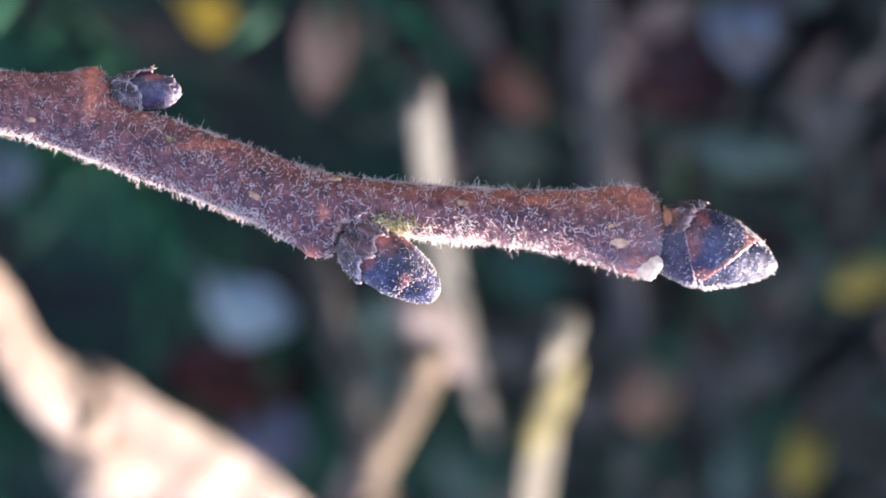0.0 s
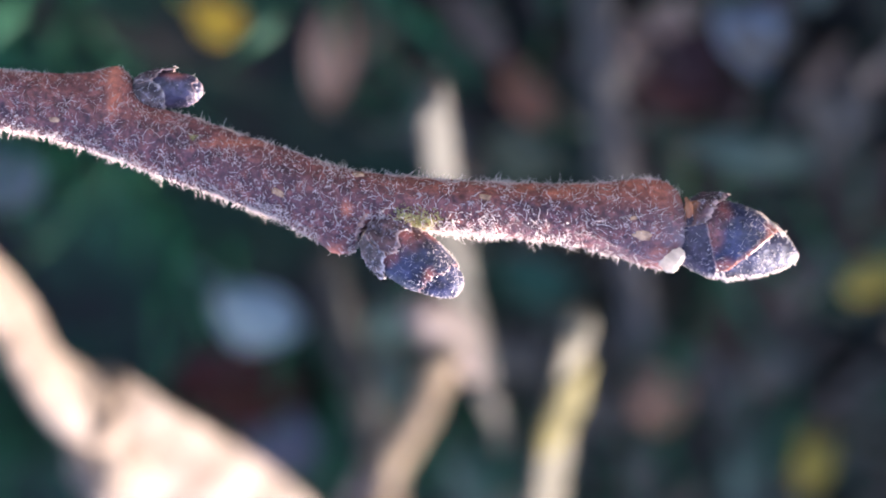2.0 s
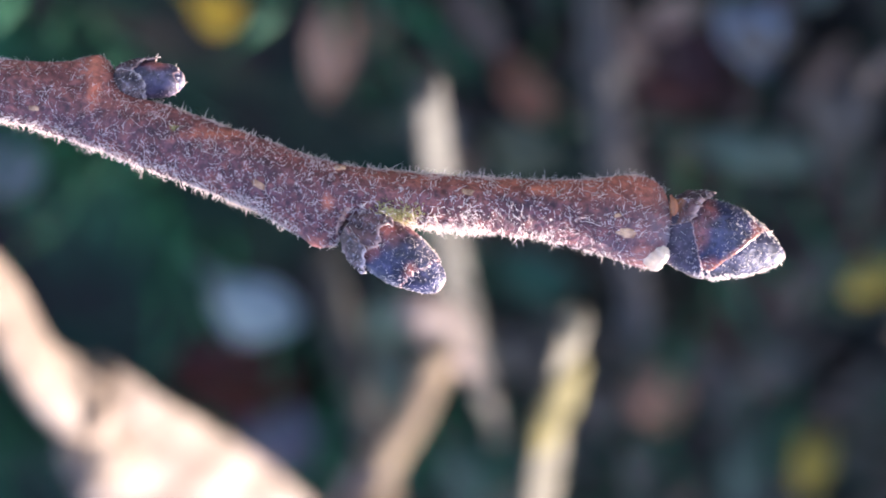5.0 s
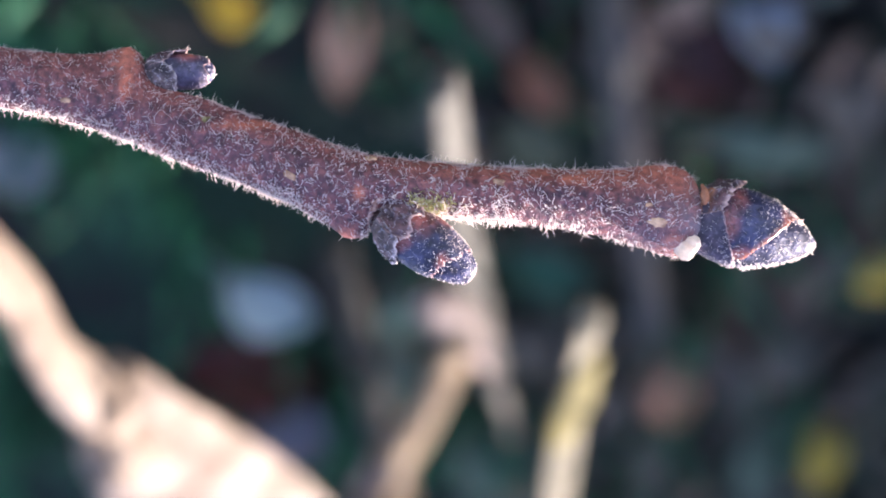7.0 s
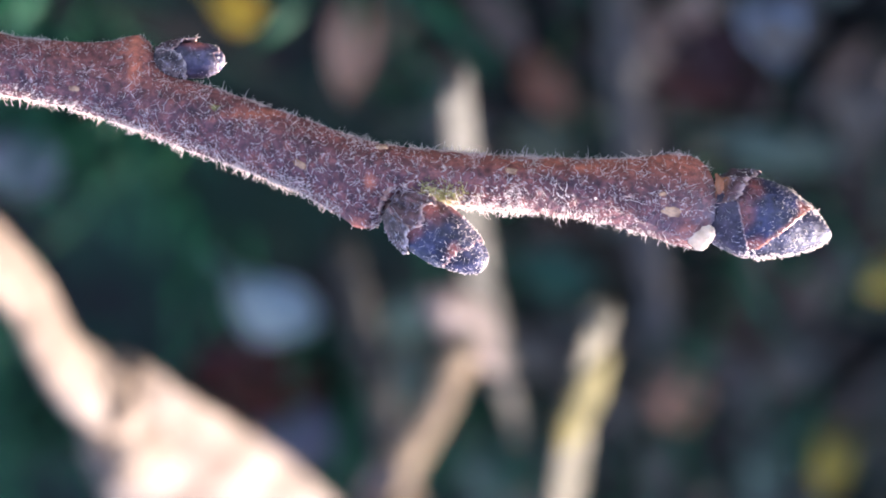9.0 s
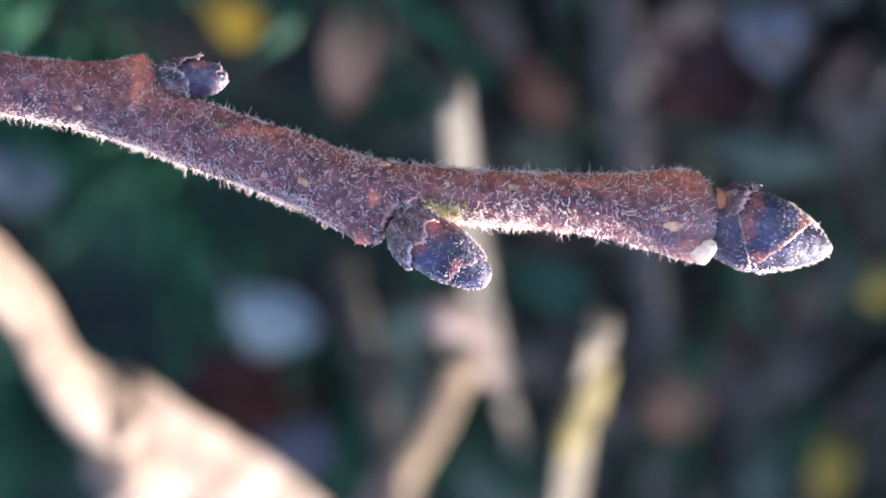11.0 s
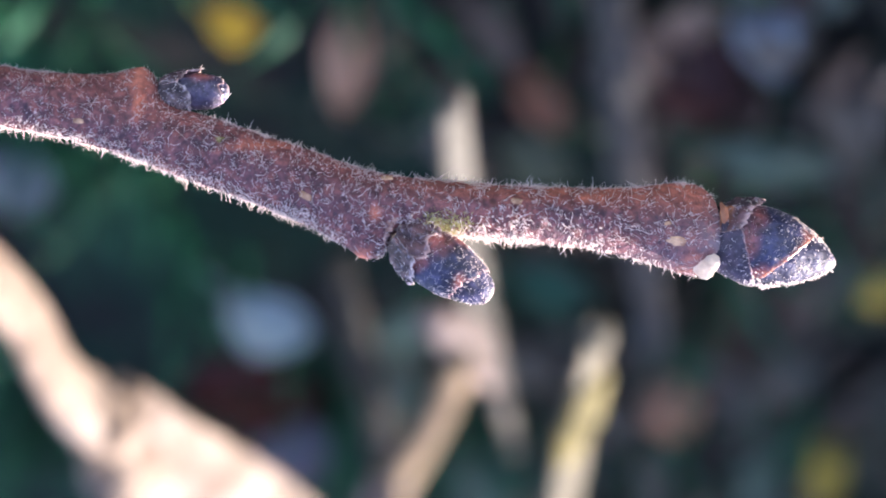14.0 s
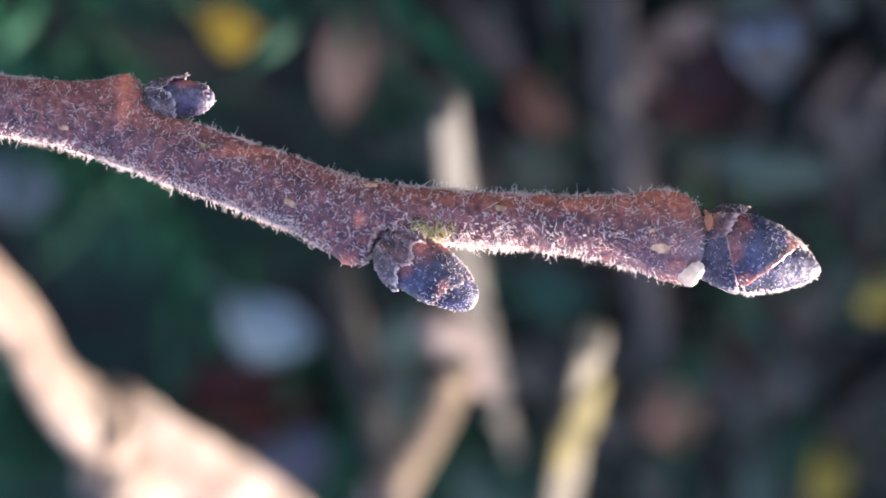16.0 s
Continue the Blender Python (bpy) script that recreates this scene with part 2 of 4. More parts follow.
def samples(me, count, rng, keep=None):
    """Points and normals spread evenly over a mesh, in millimetres."""
    me.calc_loop_triangles()
    co = np.array([v.co for v in me.vertices]) * 1000
    tri = np.array([t.vertices[:] for t in me.loop_triangles])
    a, b, c = co[tri[:, 0]], co[tri[:, 1]], co[tri[:, 2]]
    nrm = np.cross(b - a, c - a)
    area = np.linalg.norm(nrm, axis=1)
    nrm = nrm / np.maximum(area, 1e-12)[:, None]
    weight = area.copy()
    if keep is not None:
        weight *= keep((a + b + c) / 3, nrm)
    pick = rng.choice(len(tri), count, p=weight / weight.sum())
    u, v = rng.random((2, count, 1))
    flip = u + v > 1
    u, v = np.where(flip, 1 - u, u), np.where(flip, 1 - v, v)
    return a[pick] + u * (b[pick] - a[pick]) + v * (c[pick] - a[pick]), nrm[pick]


def hairs(roots, normals, rng, lengths, erect, lean=(1, 0, 0), lean_by=0.3, thick=0.024, curl=0.6, steps=4):
    """Tapered, three-sided curling hairs: vertices and faces."""
    count = len(roots)
    rand = rng.normal(size=(count, 3))
    flat = rand - normals * (rand * normals).sum(1)[:, None]
    flat /= np.linalg.norm(flat, axis=1)[:, None]
    way = normals * erect[:, None] + flat * (1 - erect[:, None] * 0.7) + np.array(lean) * lean_by
    way /= np.linalg.norm(way, axis=1)[:, None]
    bend = rng.normal(size=(count, 3)) * curl
    bend += normals * (rng.random((count, 1)) - 0.35) * curl
    verts, faces = [], []
    at = roots - normals * 0.02
    ring = 0
    s1 = np.cross(way, normals + 0.01)
    s1 /= np.linalg.norm(s1, axis=1)[:, None] + 1e-9
    s2 = np.cross(way, s1)
    rows = []
    for s in range(steps):
        r = np.reshape(thick, (-1, 1)) * (1 - 0.75 * s / (steps - 1)) * (0.8 + 0.4 * rng.random((count, 1)))
        for k in range(3):
            a = 2.0944 * k
            rows.append(at + (s1 * math.cos(a) + s2 * math.sin(a)) * r)
        at = at + way * (lengths / (steps - 1))[:, None]
        way = way + bend / (steps - 1)
        inward = (way * normals).sum(1)[:, None]
        way = way - normals * np.minimum(inward + 0.05, 0)
        way /= np.linalg.norm(way, axis=1)[:, None]
    block = np.stack(rows, 1)
    verts = block.reshape(-1, 3)
    per = steps * 3
    for h in range(count):
        o = h * per
        for s in range(steps - 1):
            for k in range(3):
                j = (k + 1) % 3
                faces.append((o + s * 3 + k, o + s * 3 + j, o + s * 3 + 3 + j, o + s * 3 + 3 + k))
        faces.append((o + per - 3, o + per - 2, o + per - 1))
    return verts, faces


# ---- ground ----
def lumps(x, y):
    """Height of the ground in metres."""
    near = math.exp(-(x * x + y * y) / 0.5)
    v = Vector((x, y, 0))
    return near * (0.006 * noise.noise(v * 18) + 0.003 * noise.noise(v * 60) + 0.0012 * noise.noise(v * 190)) + 0.05 * (1 - near) * noise.noise(v * 0.4)


def build_ground():
    n = 170
    axis = [math.sinh(k * 7.6) / math.sinh(7.6) * 300 for k in np.linspace(-1, 1, n)]
    verts = [(x * 1000, y * 1000, lumps(x, y) * 1000) for y in axis for x in axis]
    faces = [(j * n + i, j * n + i + 1, (j + 1) * n + i + 1, (j + 1) * n + i) for j in range(n - 1) for i in range(n - 1)]
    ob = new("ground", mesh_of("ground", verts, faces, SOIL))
    tagged(ob, "dark damp soil with moss and leaf litter", "ground", kind="structure")


build_ground()


def build_grass(name, label, count, mat, seed, box, height, width, clump=0.5, turn=0.0, bare=None):
    """Many narrow folded blades over a stretch of the ground, metres; the stretch is turned about the origin by some degrees, and may leave out a box and thin out to its rim."""
    rng = np.random.default_rng(seed)
    verts, faces = [], []
    x0, x1, y0, y1 = box
    made = 0
    while made < count:
        u, w = rng.uniform(x0, x1), rng.uniform(y0, y1)
        x, y = u * math.cos(radians(turn)) - w * math.sin(radians(turn)), u * math.sin(radians(turn)) + w * math.cos(radians(turn))
        if bare and (bare[0] < x < bare[1] and bare[2] < y < bare[3] or rng.random() < (math.hypot(x, y) / x1) ** 2):
            continue
        if noise.noise(Vector((x * 22 + seed, y * 22, seed))) < clump * (rng.random() - 0.35):
            continue
        made += 1
        h, w = height * rng.uniform(0.4, 1.25) * (0.55 if y < -0.045 else 1.0), width * rng.uniform(0.6, 1.3)
        a, lean = rng.uniform(0, 6.283), rng.uniform(0.2, 1.1)
        across = np.array((math.cos(a), math.sin(a), 0))
        out = np.array((-math.sin(a), math.cos(a), 0)) * lean
        base = np.array((x * 1000, y * 1000, lumps(x, y) * 1000 - 1.0))
        o = len(verts)
        for s in range(5):
            f = s / 4
            mid = base + np.array((0, 0, h * (f - 0.25 * lean * f * f))) + out * h * f * f
            half = w * (1 - f) ** 0.7 * 0.5 + 0.05
            fold = -out / max(lean, 0.1) * half * 0.5
            verts += [mid - across * half, mid + fold, mid + across * half]
            if s:
                p = o + (s - 1) * 3
                q = p + 3
                faces += [(p, p + 1, q + 1, q), (p + 1, p + 2, q + 2, q + 1)]
    tagged(new(name, mesh_of(name, verts, faces, mat)), label, "grass", kind="stuff")


# ---- the twig: x along the picture's right, y across it, z towards the lens; millimetres ----
OUTLINE = [  # along, upper edge, lower edge
    ((-25.95, 11.28), (-25.95, 7.96)), ((-24.10, 10.98), (-24.10, 7.69)), ((-22.57, 10.76), (-22.57, 7.44)), ((-21.03, 10.58), (-21.03, 7.10)), ((-19.18, 10.55), (-19.18, 6.58)),
    ((-18.26, 10.64), (-18.26, 6.24)), ((-17.71, 10.82), (-17.71, 6.06)), ((-17.28, 10.94), (-17.28, 5.93)), ((-16.85, 10.91), (-16.85, 5.81)), ((-16.42, 10.61), (-16.42, 5.63)), ((-16.05, 9.99), (-16.05, 5.44)),
    ((-15.65, 9.19), (-15.65, 5.26)), ((-15.13, 8.76), (-15.13, 5.04)), ((-13.65, 8.33), (-13.65, 4.52)), ((-12.42, 7.96), (-12.42, 4.12)), ((-10.27, 7.16), (-10.27, 3.32)), ((-8.12, 6.46), (-8.12, 2.43)),
    ((-6.58, 5.90), (-6.58, 1.51)), ((-5.78, 5.60), (-5.78, 0.95)), ((-5.41, 5.50), (-5.41, 0.65)), ((-4.98, 5.38), (-4.98, 0.55)), ((-4.43, 5.23), (-4.43, 0.61)), ((-4.12, 5.16), (-4.12, 0.77)), ((-3.87, 5.10), (-3.87, 1.26)),
    ((-3.57, 5.07), (-3.57, 1.88)), ((-2.89, 4.95), (-2.89, 2.15)), ((-1.35, 4.77), (-1.35, 2.00)), ((0.49, 4.61), (0.49, 1.69)), ((3.57, 4.43), (3.57, 1.44)), ((6.64, 4.33), (6.64, 1.14)),
    ((8.18, 4.33), (8.18, 0.83)), ((9.71, 4.40), (9.71, 0.43)), ((11.25, 4.58), (11.25, -0.03)), ((12.17, 4.64), (12.17, -0.37)), ((12.79, 4.55), (12.79, -0.49)), ((13.34, 4.27), (13.34, -0.15)),
    ((13.71, 3.90), (13.71, 0.22)), ((13.90, 3.54), (13.90, 0.40)),
]
AXIS = [(-25.95, 9.62), (-24.10, 9.32), (-21.03, 8.85), (-17.95, 8.02), (-16.57, 7.41), (-14.88, 6.83), (-12.42, 6.06), (-10.27, 5.23), (-8.12, 4.46), (-6.27, 3.78), (-5.04, 3.47), (-3.50, 3.47), (-1.35, 3.38), (0.49, 3.17), (3.57, 2.95), (6.64, 2.74), (9.71, 2.43), (12.79, 2.00), (13.90, 1.78)]
X_LEFT, X_RIGHT = OUTLINE[0][0][0], OUTLINE[-1][0][0]


def stem_at(x):
    """Axis height, upper reach, lower reach, half depth and depth of the axis at x along the twig."""
    xs = [o[0][0] for o in OUTLINE]
    top = np.interp(x, xs, [o[0][1] for o in OUTLINE])
    low = np.interp(x, xs, [o[1][1] for o in OUTLINE])
    mid = np.interp(x, [a[0] for a in AXIS], [a[1] for a in AXIS])
    half = np.interp(x, [X_LEFT, -12, -3, 1, 8, X_RIGHT - 1.0, X_RIGHT], [1.50, 1.50, 1.62, 2.05, 2.10, 1.80, 1.45])
    z = np.interp(x, [X_LEFT, 0, X_RIGHT], [0.35, 0.30, -0.75])
    return mid, top - mid, mid - low, half, z


def stem_point(x, a, lift=0.0):
    """A point of the bark at x and the angle a round the axis: 90 degrees faces the lens, 0 is the upper edge."""
    mid, up, down, half, z = stem_at(x)
    c, s = math.cos(a), math.sin(a)
    reach = up if c > 0 else down
    plain = min(reach, 1.78)
    ridge = 0.30 * math.exp(-(((x + 16.95 + 0.25 * (1 - c)) / 0.30) ** 2)) * max(0.0, s) * max(0.0, min(1.0, c + 0.55))
    grow = lift + ridge + 0.045 * noise.noise(Vector((x * 1.3, c * 2, s * 2))) + 0.030 * noise.noise(Vector((x * 5, c * 7, s * 7)))
    return np.array((x, mid + c * (plain + (reach - plain) * abs(c) ** 3 + grow), z + s * (half + grow)))


def build_stem_mesh():
    rings, sides = 420, 64
    xs = np.linspace(X_LEFT, X_RIGHT, rings)
    verts, faces, rust_toplight, grey = [], [], [], []
    for x in xs:
        for k in range(sides):
            a = 2 * math.pi * k / sides
            p = stem_point(x, a)
            verts.append(p)
            spots = 0.0
            for sx, sy, rx, ry in RUSTY:
                spots = max(spots, 1.25 - math.hypot((p[0] - sx) / rx, (p[1] - sy) / ry))
            spots += 0.35 * noise.noise(Vector(p) * 2.4)
            young = min(1.0, max(0.0, (x + 8) / 14))
            # rusty strip along the top, raised to stand in for light on that side
            top_rust_light = max(0.0, math.cos(a) + 0.15 * young - 0.35) * (0.30 + 0.55 * young) * (1 + noise.noise(Vector((p[0] * 0.7, 0, 3))))
            rust_toplight.append(min(1.0, max(0.0, spots * 0.9, top_rust_light)))
            end = max(0.0, 1 - (X_RIGHT - x) / 1.2) * 0.4 + max(0.0, 1 - (X_RIGHT - x) / 5.0) * max(0.0, min(1.0, 0.8 - math.cos(a))) * 0.45
            grey.append(min(0.8, end * (0.7 + noise.noise(Vector(p) * 2))))
    for i in range(rings - 1):
        for k in range(sides):
            j = (k + 1) % sides
            faces.append((i * sides + k, i * sides + j, (i + 1) * sides + j, (i + 1) * sides + k))
    for row, flip in ((0, True), (rings - 1, False)):
        ring = [verts[row * sides + k] for k in range(sides)]
        verts.append(np.mean(ring, axis=0))
        rust_toplight.append(0.0)
        grey.append(0.5)
        for k in range(sides):
            j = (k + 1) % sides
            tri = (len(verts) - 1, row * sides + k, row * sides + j)
            faces.append(tri[::-1] if flip else tri)
    return mesh_of("stem", verts, faces, BARK, attrs={"rust_toplight": rust_toplight, "grey": grey})


RUSTY = [(-16.97, 10.33, 0.75, 1.2), (-16.85, 8.95, 0.35, 1.1), (-5.29, 0.77, 0.75, 0.35), (-4.43, 2.95, 0.4, 0.5), (12.48, 0.18, 0.9, 0.6), (12.17, 4.43, 1.0, 0.35), (6.95, 3.78, 1.4, 0.4), (-10.42, 6.64, 2.0, 0.35)]

twig = new("elm_twig")
twig.matrix_world = pose(0.00000, -0.15564, 0.10898, -55.00, -0.00, 180.00)
tagged(twig, "reddish-brown winter elm twig covered in silvery hairs, with three dark buds", "twig")
stem = part("stem", build_stem_mesh(), twig, "reddish-brown bark with rusty leaf cushions")

# the older wood behind, which bends down to the ground beyond the view
end_mid, end_up, end_down, _, end_z = stem_at(X_LEFT)
older = [(X_LEFT + 0.05, end_mid, end_z, 1.66), (X_LEFT - 6, end_mid + 1.2, end_z, 1.75), (-45, 13, -1, 2.0), (-66, 20, -10, 2.4), (-80, 42, -45, 3.0), (-86, 80, -104, 3.8)]
v, f = rough_tube(older, 90, 20, 0.05, 0.4, 2)
part("older_wood", mesh_of("older_wood", v, f, BARK), twig)


def on_bark(x, y):
    """The angle round the axis at which the lens side of the bark shows the height y."""
    best = min(np.linspace(0.05, math.pi - 0.05, 120), key=lambda a: abs(stem_point(x, a)[1] - y))
    return best


def build_pad(name, at, length, width, turn, mat, height=0.07, lip=0.35):
    """A low raised oval, lying on the bark: a lenticel or a scar, with a furrow along it."""
    x0, y0 = at
    verts, faces = [], []
    rings, sides = 6, 20
    ca, sa = math.cos(turn), math.sin(turn)
    for i in range(rings + 1):
        f = i / rings
        for k in range(sides):
            a = 2 * math.pi * k / sides
            wob = 1 + 0.55 * noise.noise(Vector((math.cos(a) * 1.9 + x0, math.sin(a) * 1.9, y0)))
            u, w = length / 2 * f * math.cos(a) * wob, width / 2 * f * math.sin(a) * wob
            x, y = x0 + u * ca - w * sa, y0 + u * sa + w * ca
            furrow = lip * math.exp(-((w / (width * 0.14)) ** 2)) * (1 if f < 0.8 else 0)
            p = stem_point(x, on_bark(x, y), height * (math.sqrt(max(0, 1 - f**3)) * (1 - furrow)) - (0.05 if i == rings else 0))
            verts.append(p)
    for i in range(rings):
        for k in range(sides):
            j = (k + 1) % sides
            faces.append((i * sides + k, i * sides + j, (i + 1) * sides + j, (i + 1) * sides + k))
    return mesh_of(name, verts, [q[::-1] for q in faces], mat)


LENTICELS = [((-20.04, 7.90), 0.62, 0.32, 0.0), ((-8.12, 3.90), 0.95, 0.38, -0.5), ((2.95, 3.54), 0.75, 0.34, -0.15), ((11.44, 1.44), 1.20, 0.55, -0.25), ((-3.81, 4.83), 0.7, 0.26, 0.1), ((11.01, 2.37), 0.45, 0.26, 0.2)]
for at, length, width, turn in LENTICELS:
    part("lenticel", build_pad("lenticel", at, length, width, turn, CORK, 0.10), twig, "raised tan cork lenticel")


# ---- buds ----
PROFILE_S = [0.0, 0.06, 0.18, 0.32, 0.46, 0.62, 0.78, 0.90, 0.97, 1.0]


class Bud:
    """An egg-shaped bud: base, tip, half width, and its outline from base to tip."""

    def __init__(self, base, tip, half, outline, depth=0.8):
        self.base, tip = np.array(base, float), np.array(tip, float)
        self.axis = tip - self.base
        self.long = np.linalg.norm(self.axis)
        self.axis /= self.long
        up = np.array((0, 1, 0)) - self.axis * self.axis[1]
        self.up = up / np.linalg.norm(up)
        self.out = np.cross(self.axis, self.up)
        self.half, self.outline, self.depth = half, outline, depth

    def at(self, s, a, lift=0.0):
        r = self.half * np.interp(s, PROFILE_S, self.outline)
        r = r + lift + 0.03 * self.half * noise.noise(Vector((s * 6, math.cos(a) * 3, math.sin(a) * 3))) + 0.02 * self.half * noise.noise(Vector((s * 17, math.cos(a) * 8, math.sin(a) * 8)))
        return self.base + self.axis * (s * self.long) + (self.up * math.cos(a) + self.out * math.sin(a) * self.depth) * r


def bud_core(bud, mat):
    rings, sides = 30, 32
    verts, faces = [], []
    for i in range(rings):
        for k in range(sides):
            verts.append(bud.at(i / (rings - 1) * 0.985, 2 * math.pi * k / sides, -0.06))
    for i in range(rings - 1):
        for k in range(sides):
            j = (k + 1) % sides
            faces.append((i * sides + k, i * sides + j, (i + 1) * sides + j, (i + 1) * sides + k))
    faces.append(tuple(reversed(range(sides))))
    faces.append(tuple((rings - 1) * sides + k for k in range(sides)))
    return mesh_of("bud", verts, faces, mat)


def bud_scale(bud, margin, start, lift, mat, ragged=0.06, seed=0, rim=0.3, open_by=0.0, flushed=(), thick=0.07, wrinkle=0.04):
    """One overlapping scale: a curved shell with thickness from the bud's foot to a worn margin.
    margin: rows of (degrees round the axis, share of the bud's length); rim: width of the worn edge in mm;
    flushed: rows of (share of length, degrees, reach, reach) of red-brown patches."""
    nu, nv = 24, 72
    turns, ends = [r[0] for r in margin], [r[1] for r in margin]
    verts, faces, edge, flush = [], [], [], []
    for layer in (0, 1):
        for k in range(nv + 1):
            deg = turns[0] + (turns[-1] - turns[0]) * k / nv
            a = math.radians(deg)
            fray = ragged * (noise.noise(Vector((deg * 0.05, seed * 3.1, 0))) + 0.7 * noise.noise(Vector((deg * 0.17, seed * 3.1, 5))))
            end = max(start + 0.01, np.interp(deg, turns, ends) + fray * 0.6)
            side = min(k, nv - k) / nv
            for i in range(nu + 1):
                u = (i / nu) ** 0.8
                s = start + (end - start) * u
                thin = 1 - 0.6 * max(u**6, 1 - min(1, side * 14))
                crease = wrinkle * bud.half * (noise.noise(Vector((s * 4, deg * 0.035, seed + 9))) + (0.8 * noise.noise(Vector((s * 17, deg * 0.10, seed + 4))) if wrinkle > 0.05 else 0))
                up = lift + crease + open_by * u**3 - (thick * thin if layer else 0) - 0.02 * u**8
                verts.append(bud.at(min(s, 0.995), a, up))
                worn = 1 - min((end - s) * bud.long, side * nv * bud.half * 0.09) / max(rim, 1e-3)
                edge.append(min(1.0, max(0.0, worn * (0.9 + 0.6 * noise.noise(Vector((s * 14, deg * 0.08, seed)))))))
                red = max([0.0] + [1.2 - math.hypot((s - fs) / fr, (deg - fd) / fq) for fs, fd, fr, fq in flushed])
                flush.append(min(0.92, max(0.0, red + 0.25 * noise.noise(Vector((s * 9, deg * 0.04, seed + 3))) * (red > 0))))
    row, size = nu + 1, (nu + 1) * (nv + 1)
    for k in range(nv):
        for i in range(nu):
            q = (k * row + i, k * row + i + 1, (k + 1) * row + i + 1, (k + 1) * row + i)
            faces.append(q[::-1])
            faces.append(tuple(c + size for c in q))
    loop = list(range(row)) + [k * row + nu for k in range(1, nv + 1)] + [nv * row + i for i in reversed(range(nu))] + [k * row for k in reversed(range(1, nv))]
    for p, q in zip(loop, loop[1:] + loop[:1]):
        faces.append((q, q + size, p + size, p))
    return mesh_of("bud_scale", verts, faces, mat, attrs={"rim": edge, "flush": flush})


D = math.radians
FAT = [0.66, 0.79, 0.92, 0.99, 0.98, 0.85, 0.60, 0.36, 0.17, 0.03]
HAIR_RNG = np.random.default_rng(11)


def build_bud(name, bud, core_mat, scales, label, fuzz):
    core = part(name, bud_core(bud, core_mat), twig, label)
    for n, (margin, start, lift, mat, opts) in enumerate(scales):
        me = bud_scale(bud, margin, start, lift, mat, seed=n + len(name), **opts)
        part("bud_scale", me, core)
        count = fuzz[n]
        if count:
            outer = lambda c, nn: np.clip(((c - bud.base - bud.axis * ((c - bud.base) @ bud.axis)[:, None]) * nn).sum(1), 0.0, None) * (0.10 + ((c - bud.base) @ bud.axis / bud.long) ** 3)
            pts, nrm = samples(me, count, HAIR_RNG, outer)
            v, f = hairs(pts, nrm, HAIR_RNG, 0.06 + 0.22 * HAIR_RNG.random(count) ** 1.5, HAIR_RNG.uniform(0.0, 0.35, count), bud.axis, 0.4, 0.022, 1.8)
            tagged(part("bud_hairs", mesh_of("bud_hairs", v, f, HAIR), core, "short silvery hairs"), kind="stuff")
    return core


end_bud = Bud((13.90, 1.78, -0.75), (20.54, 0.15, -0.8), 2.10, FAT)
build_bud("end_bud", end_bud, SCALE_PALE, [
    ([(-90, 0.96), (0, 0.985), (90, 0.99), (180, 0.99), (270, 0.96)], 0.08, 0.0, SCALE_TIP, dict(rim=0.15, ragged=0.03)),
    ([(-140, 0.20), (-110, 0.55), (-50, 0.78), (0, 0.80), (30, 0.78), (43, 0.75), (66, 0.69), (89, 0.62), (119, 0.49), (143, 0.41), (158, 0.22)], 0.05, 0.08, SCALE_DARK, dict(rim=0.42, ragged=0.03, thick=0.035, flushed=[(0.22, 95, 0.10, 34), (0.27, 45, 0.08, 30), (0.39, 138, 0.10, 20), (0.70, 50, 0.08, 18)])),
    ([(62, 0.04), (75, 0.155), (100, 0.215), (125, 0.285), (145, 0.345), (164, 0.375), (200, 0.36), (240, 0.30), (268, 0.08)], 0.00, 0.17, SCALE_PURPLE, dict(rim=0.10, ragged=0.02, open_by=0.03)),
    ([(-95, 0.04), (-70, 0.22), (-30, 0.30), (0, 0.33), (14, 0.32), (26, 0.25), (39, 0.215), (60, 0.18), (75, 0.15), (86, 0.03)], -0.02, 0.30, SCALE_BROWN, dict(rim=0.30, ragged=0.08, open_by=0.12, thick=0.14, wrinkle=0.15, flushed=[(0.0, 50, 0.07, 28)])),
], "plump blue-black end bud with rusty scale margins", (1200, 1000, 600, 420))
crumb_rng = np.random.default_rng(8)
roots = np.array([end_bud.at(crumb_rng.normal(0.42, 0.05), D(crumb_rng.normal(165, 9)), 0.12) for _ in range(46)] + [end_bud.at(crumb_rng.normal(0.80, 0.05), D(crumb_rng.normal(20, 14)), 0.06) for _ in range(40)] + [end_bud.at(crumb_rng.uniform(0.45, 0.97), D(crumb_rng.normal(168, 9)), 0.03) for _ in range(110)] + [end_bud.at(crumb_rng.normal(0.33, 0.015), D(crumb_rng.normal(150, 7)), 0.2) for _ in range(16)])
v, f = hairs(roots, np.tile(np.array((0.1, -0.4, 0.4)), (len(roots), 1)), crumb_rng, crumb_rng.uniform(0.08, 0.26, len(roots)), crumb_rng.uniform(0.2, 0.8, len(roots)), (0.6, -0.5, 0), 0.3, 0.055, 1.5)
tagged(part("frayed_crumbs", mesh_of("frayed_crumbs", v, f, HAIR), twig, "white frayed crumbs of worn bud scale"), kind="stuff")
# torn lip of the upper basal scale, standing off the bud
v, f = rough_tube([(14.9, 3.66, -0.7, 0.10), (15.6, 3.64, -0.5, 0.15), (16.2, 3.60, -0.4, 0.13), (16.6, 3.60, -0.3, 0.04)], 30, 10, 0.8, 3.3, 31, 0.6)
part("torn_lip", mesh_of("torn_lip", v, f, SCALE_BROWN), twig, "pale torn lip of a bud scale")

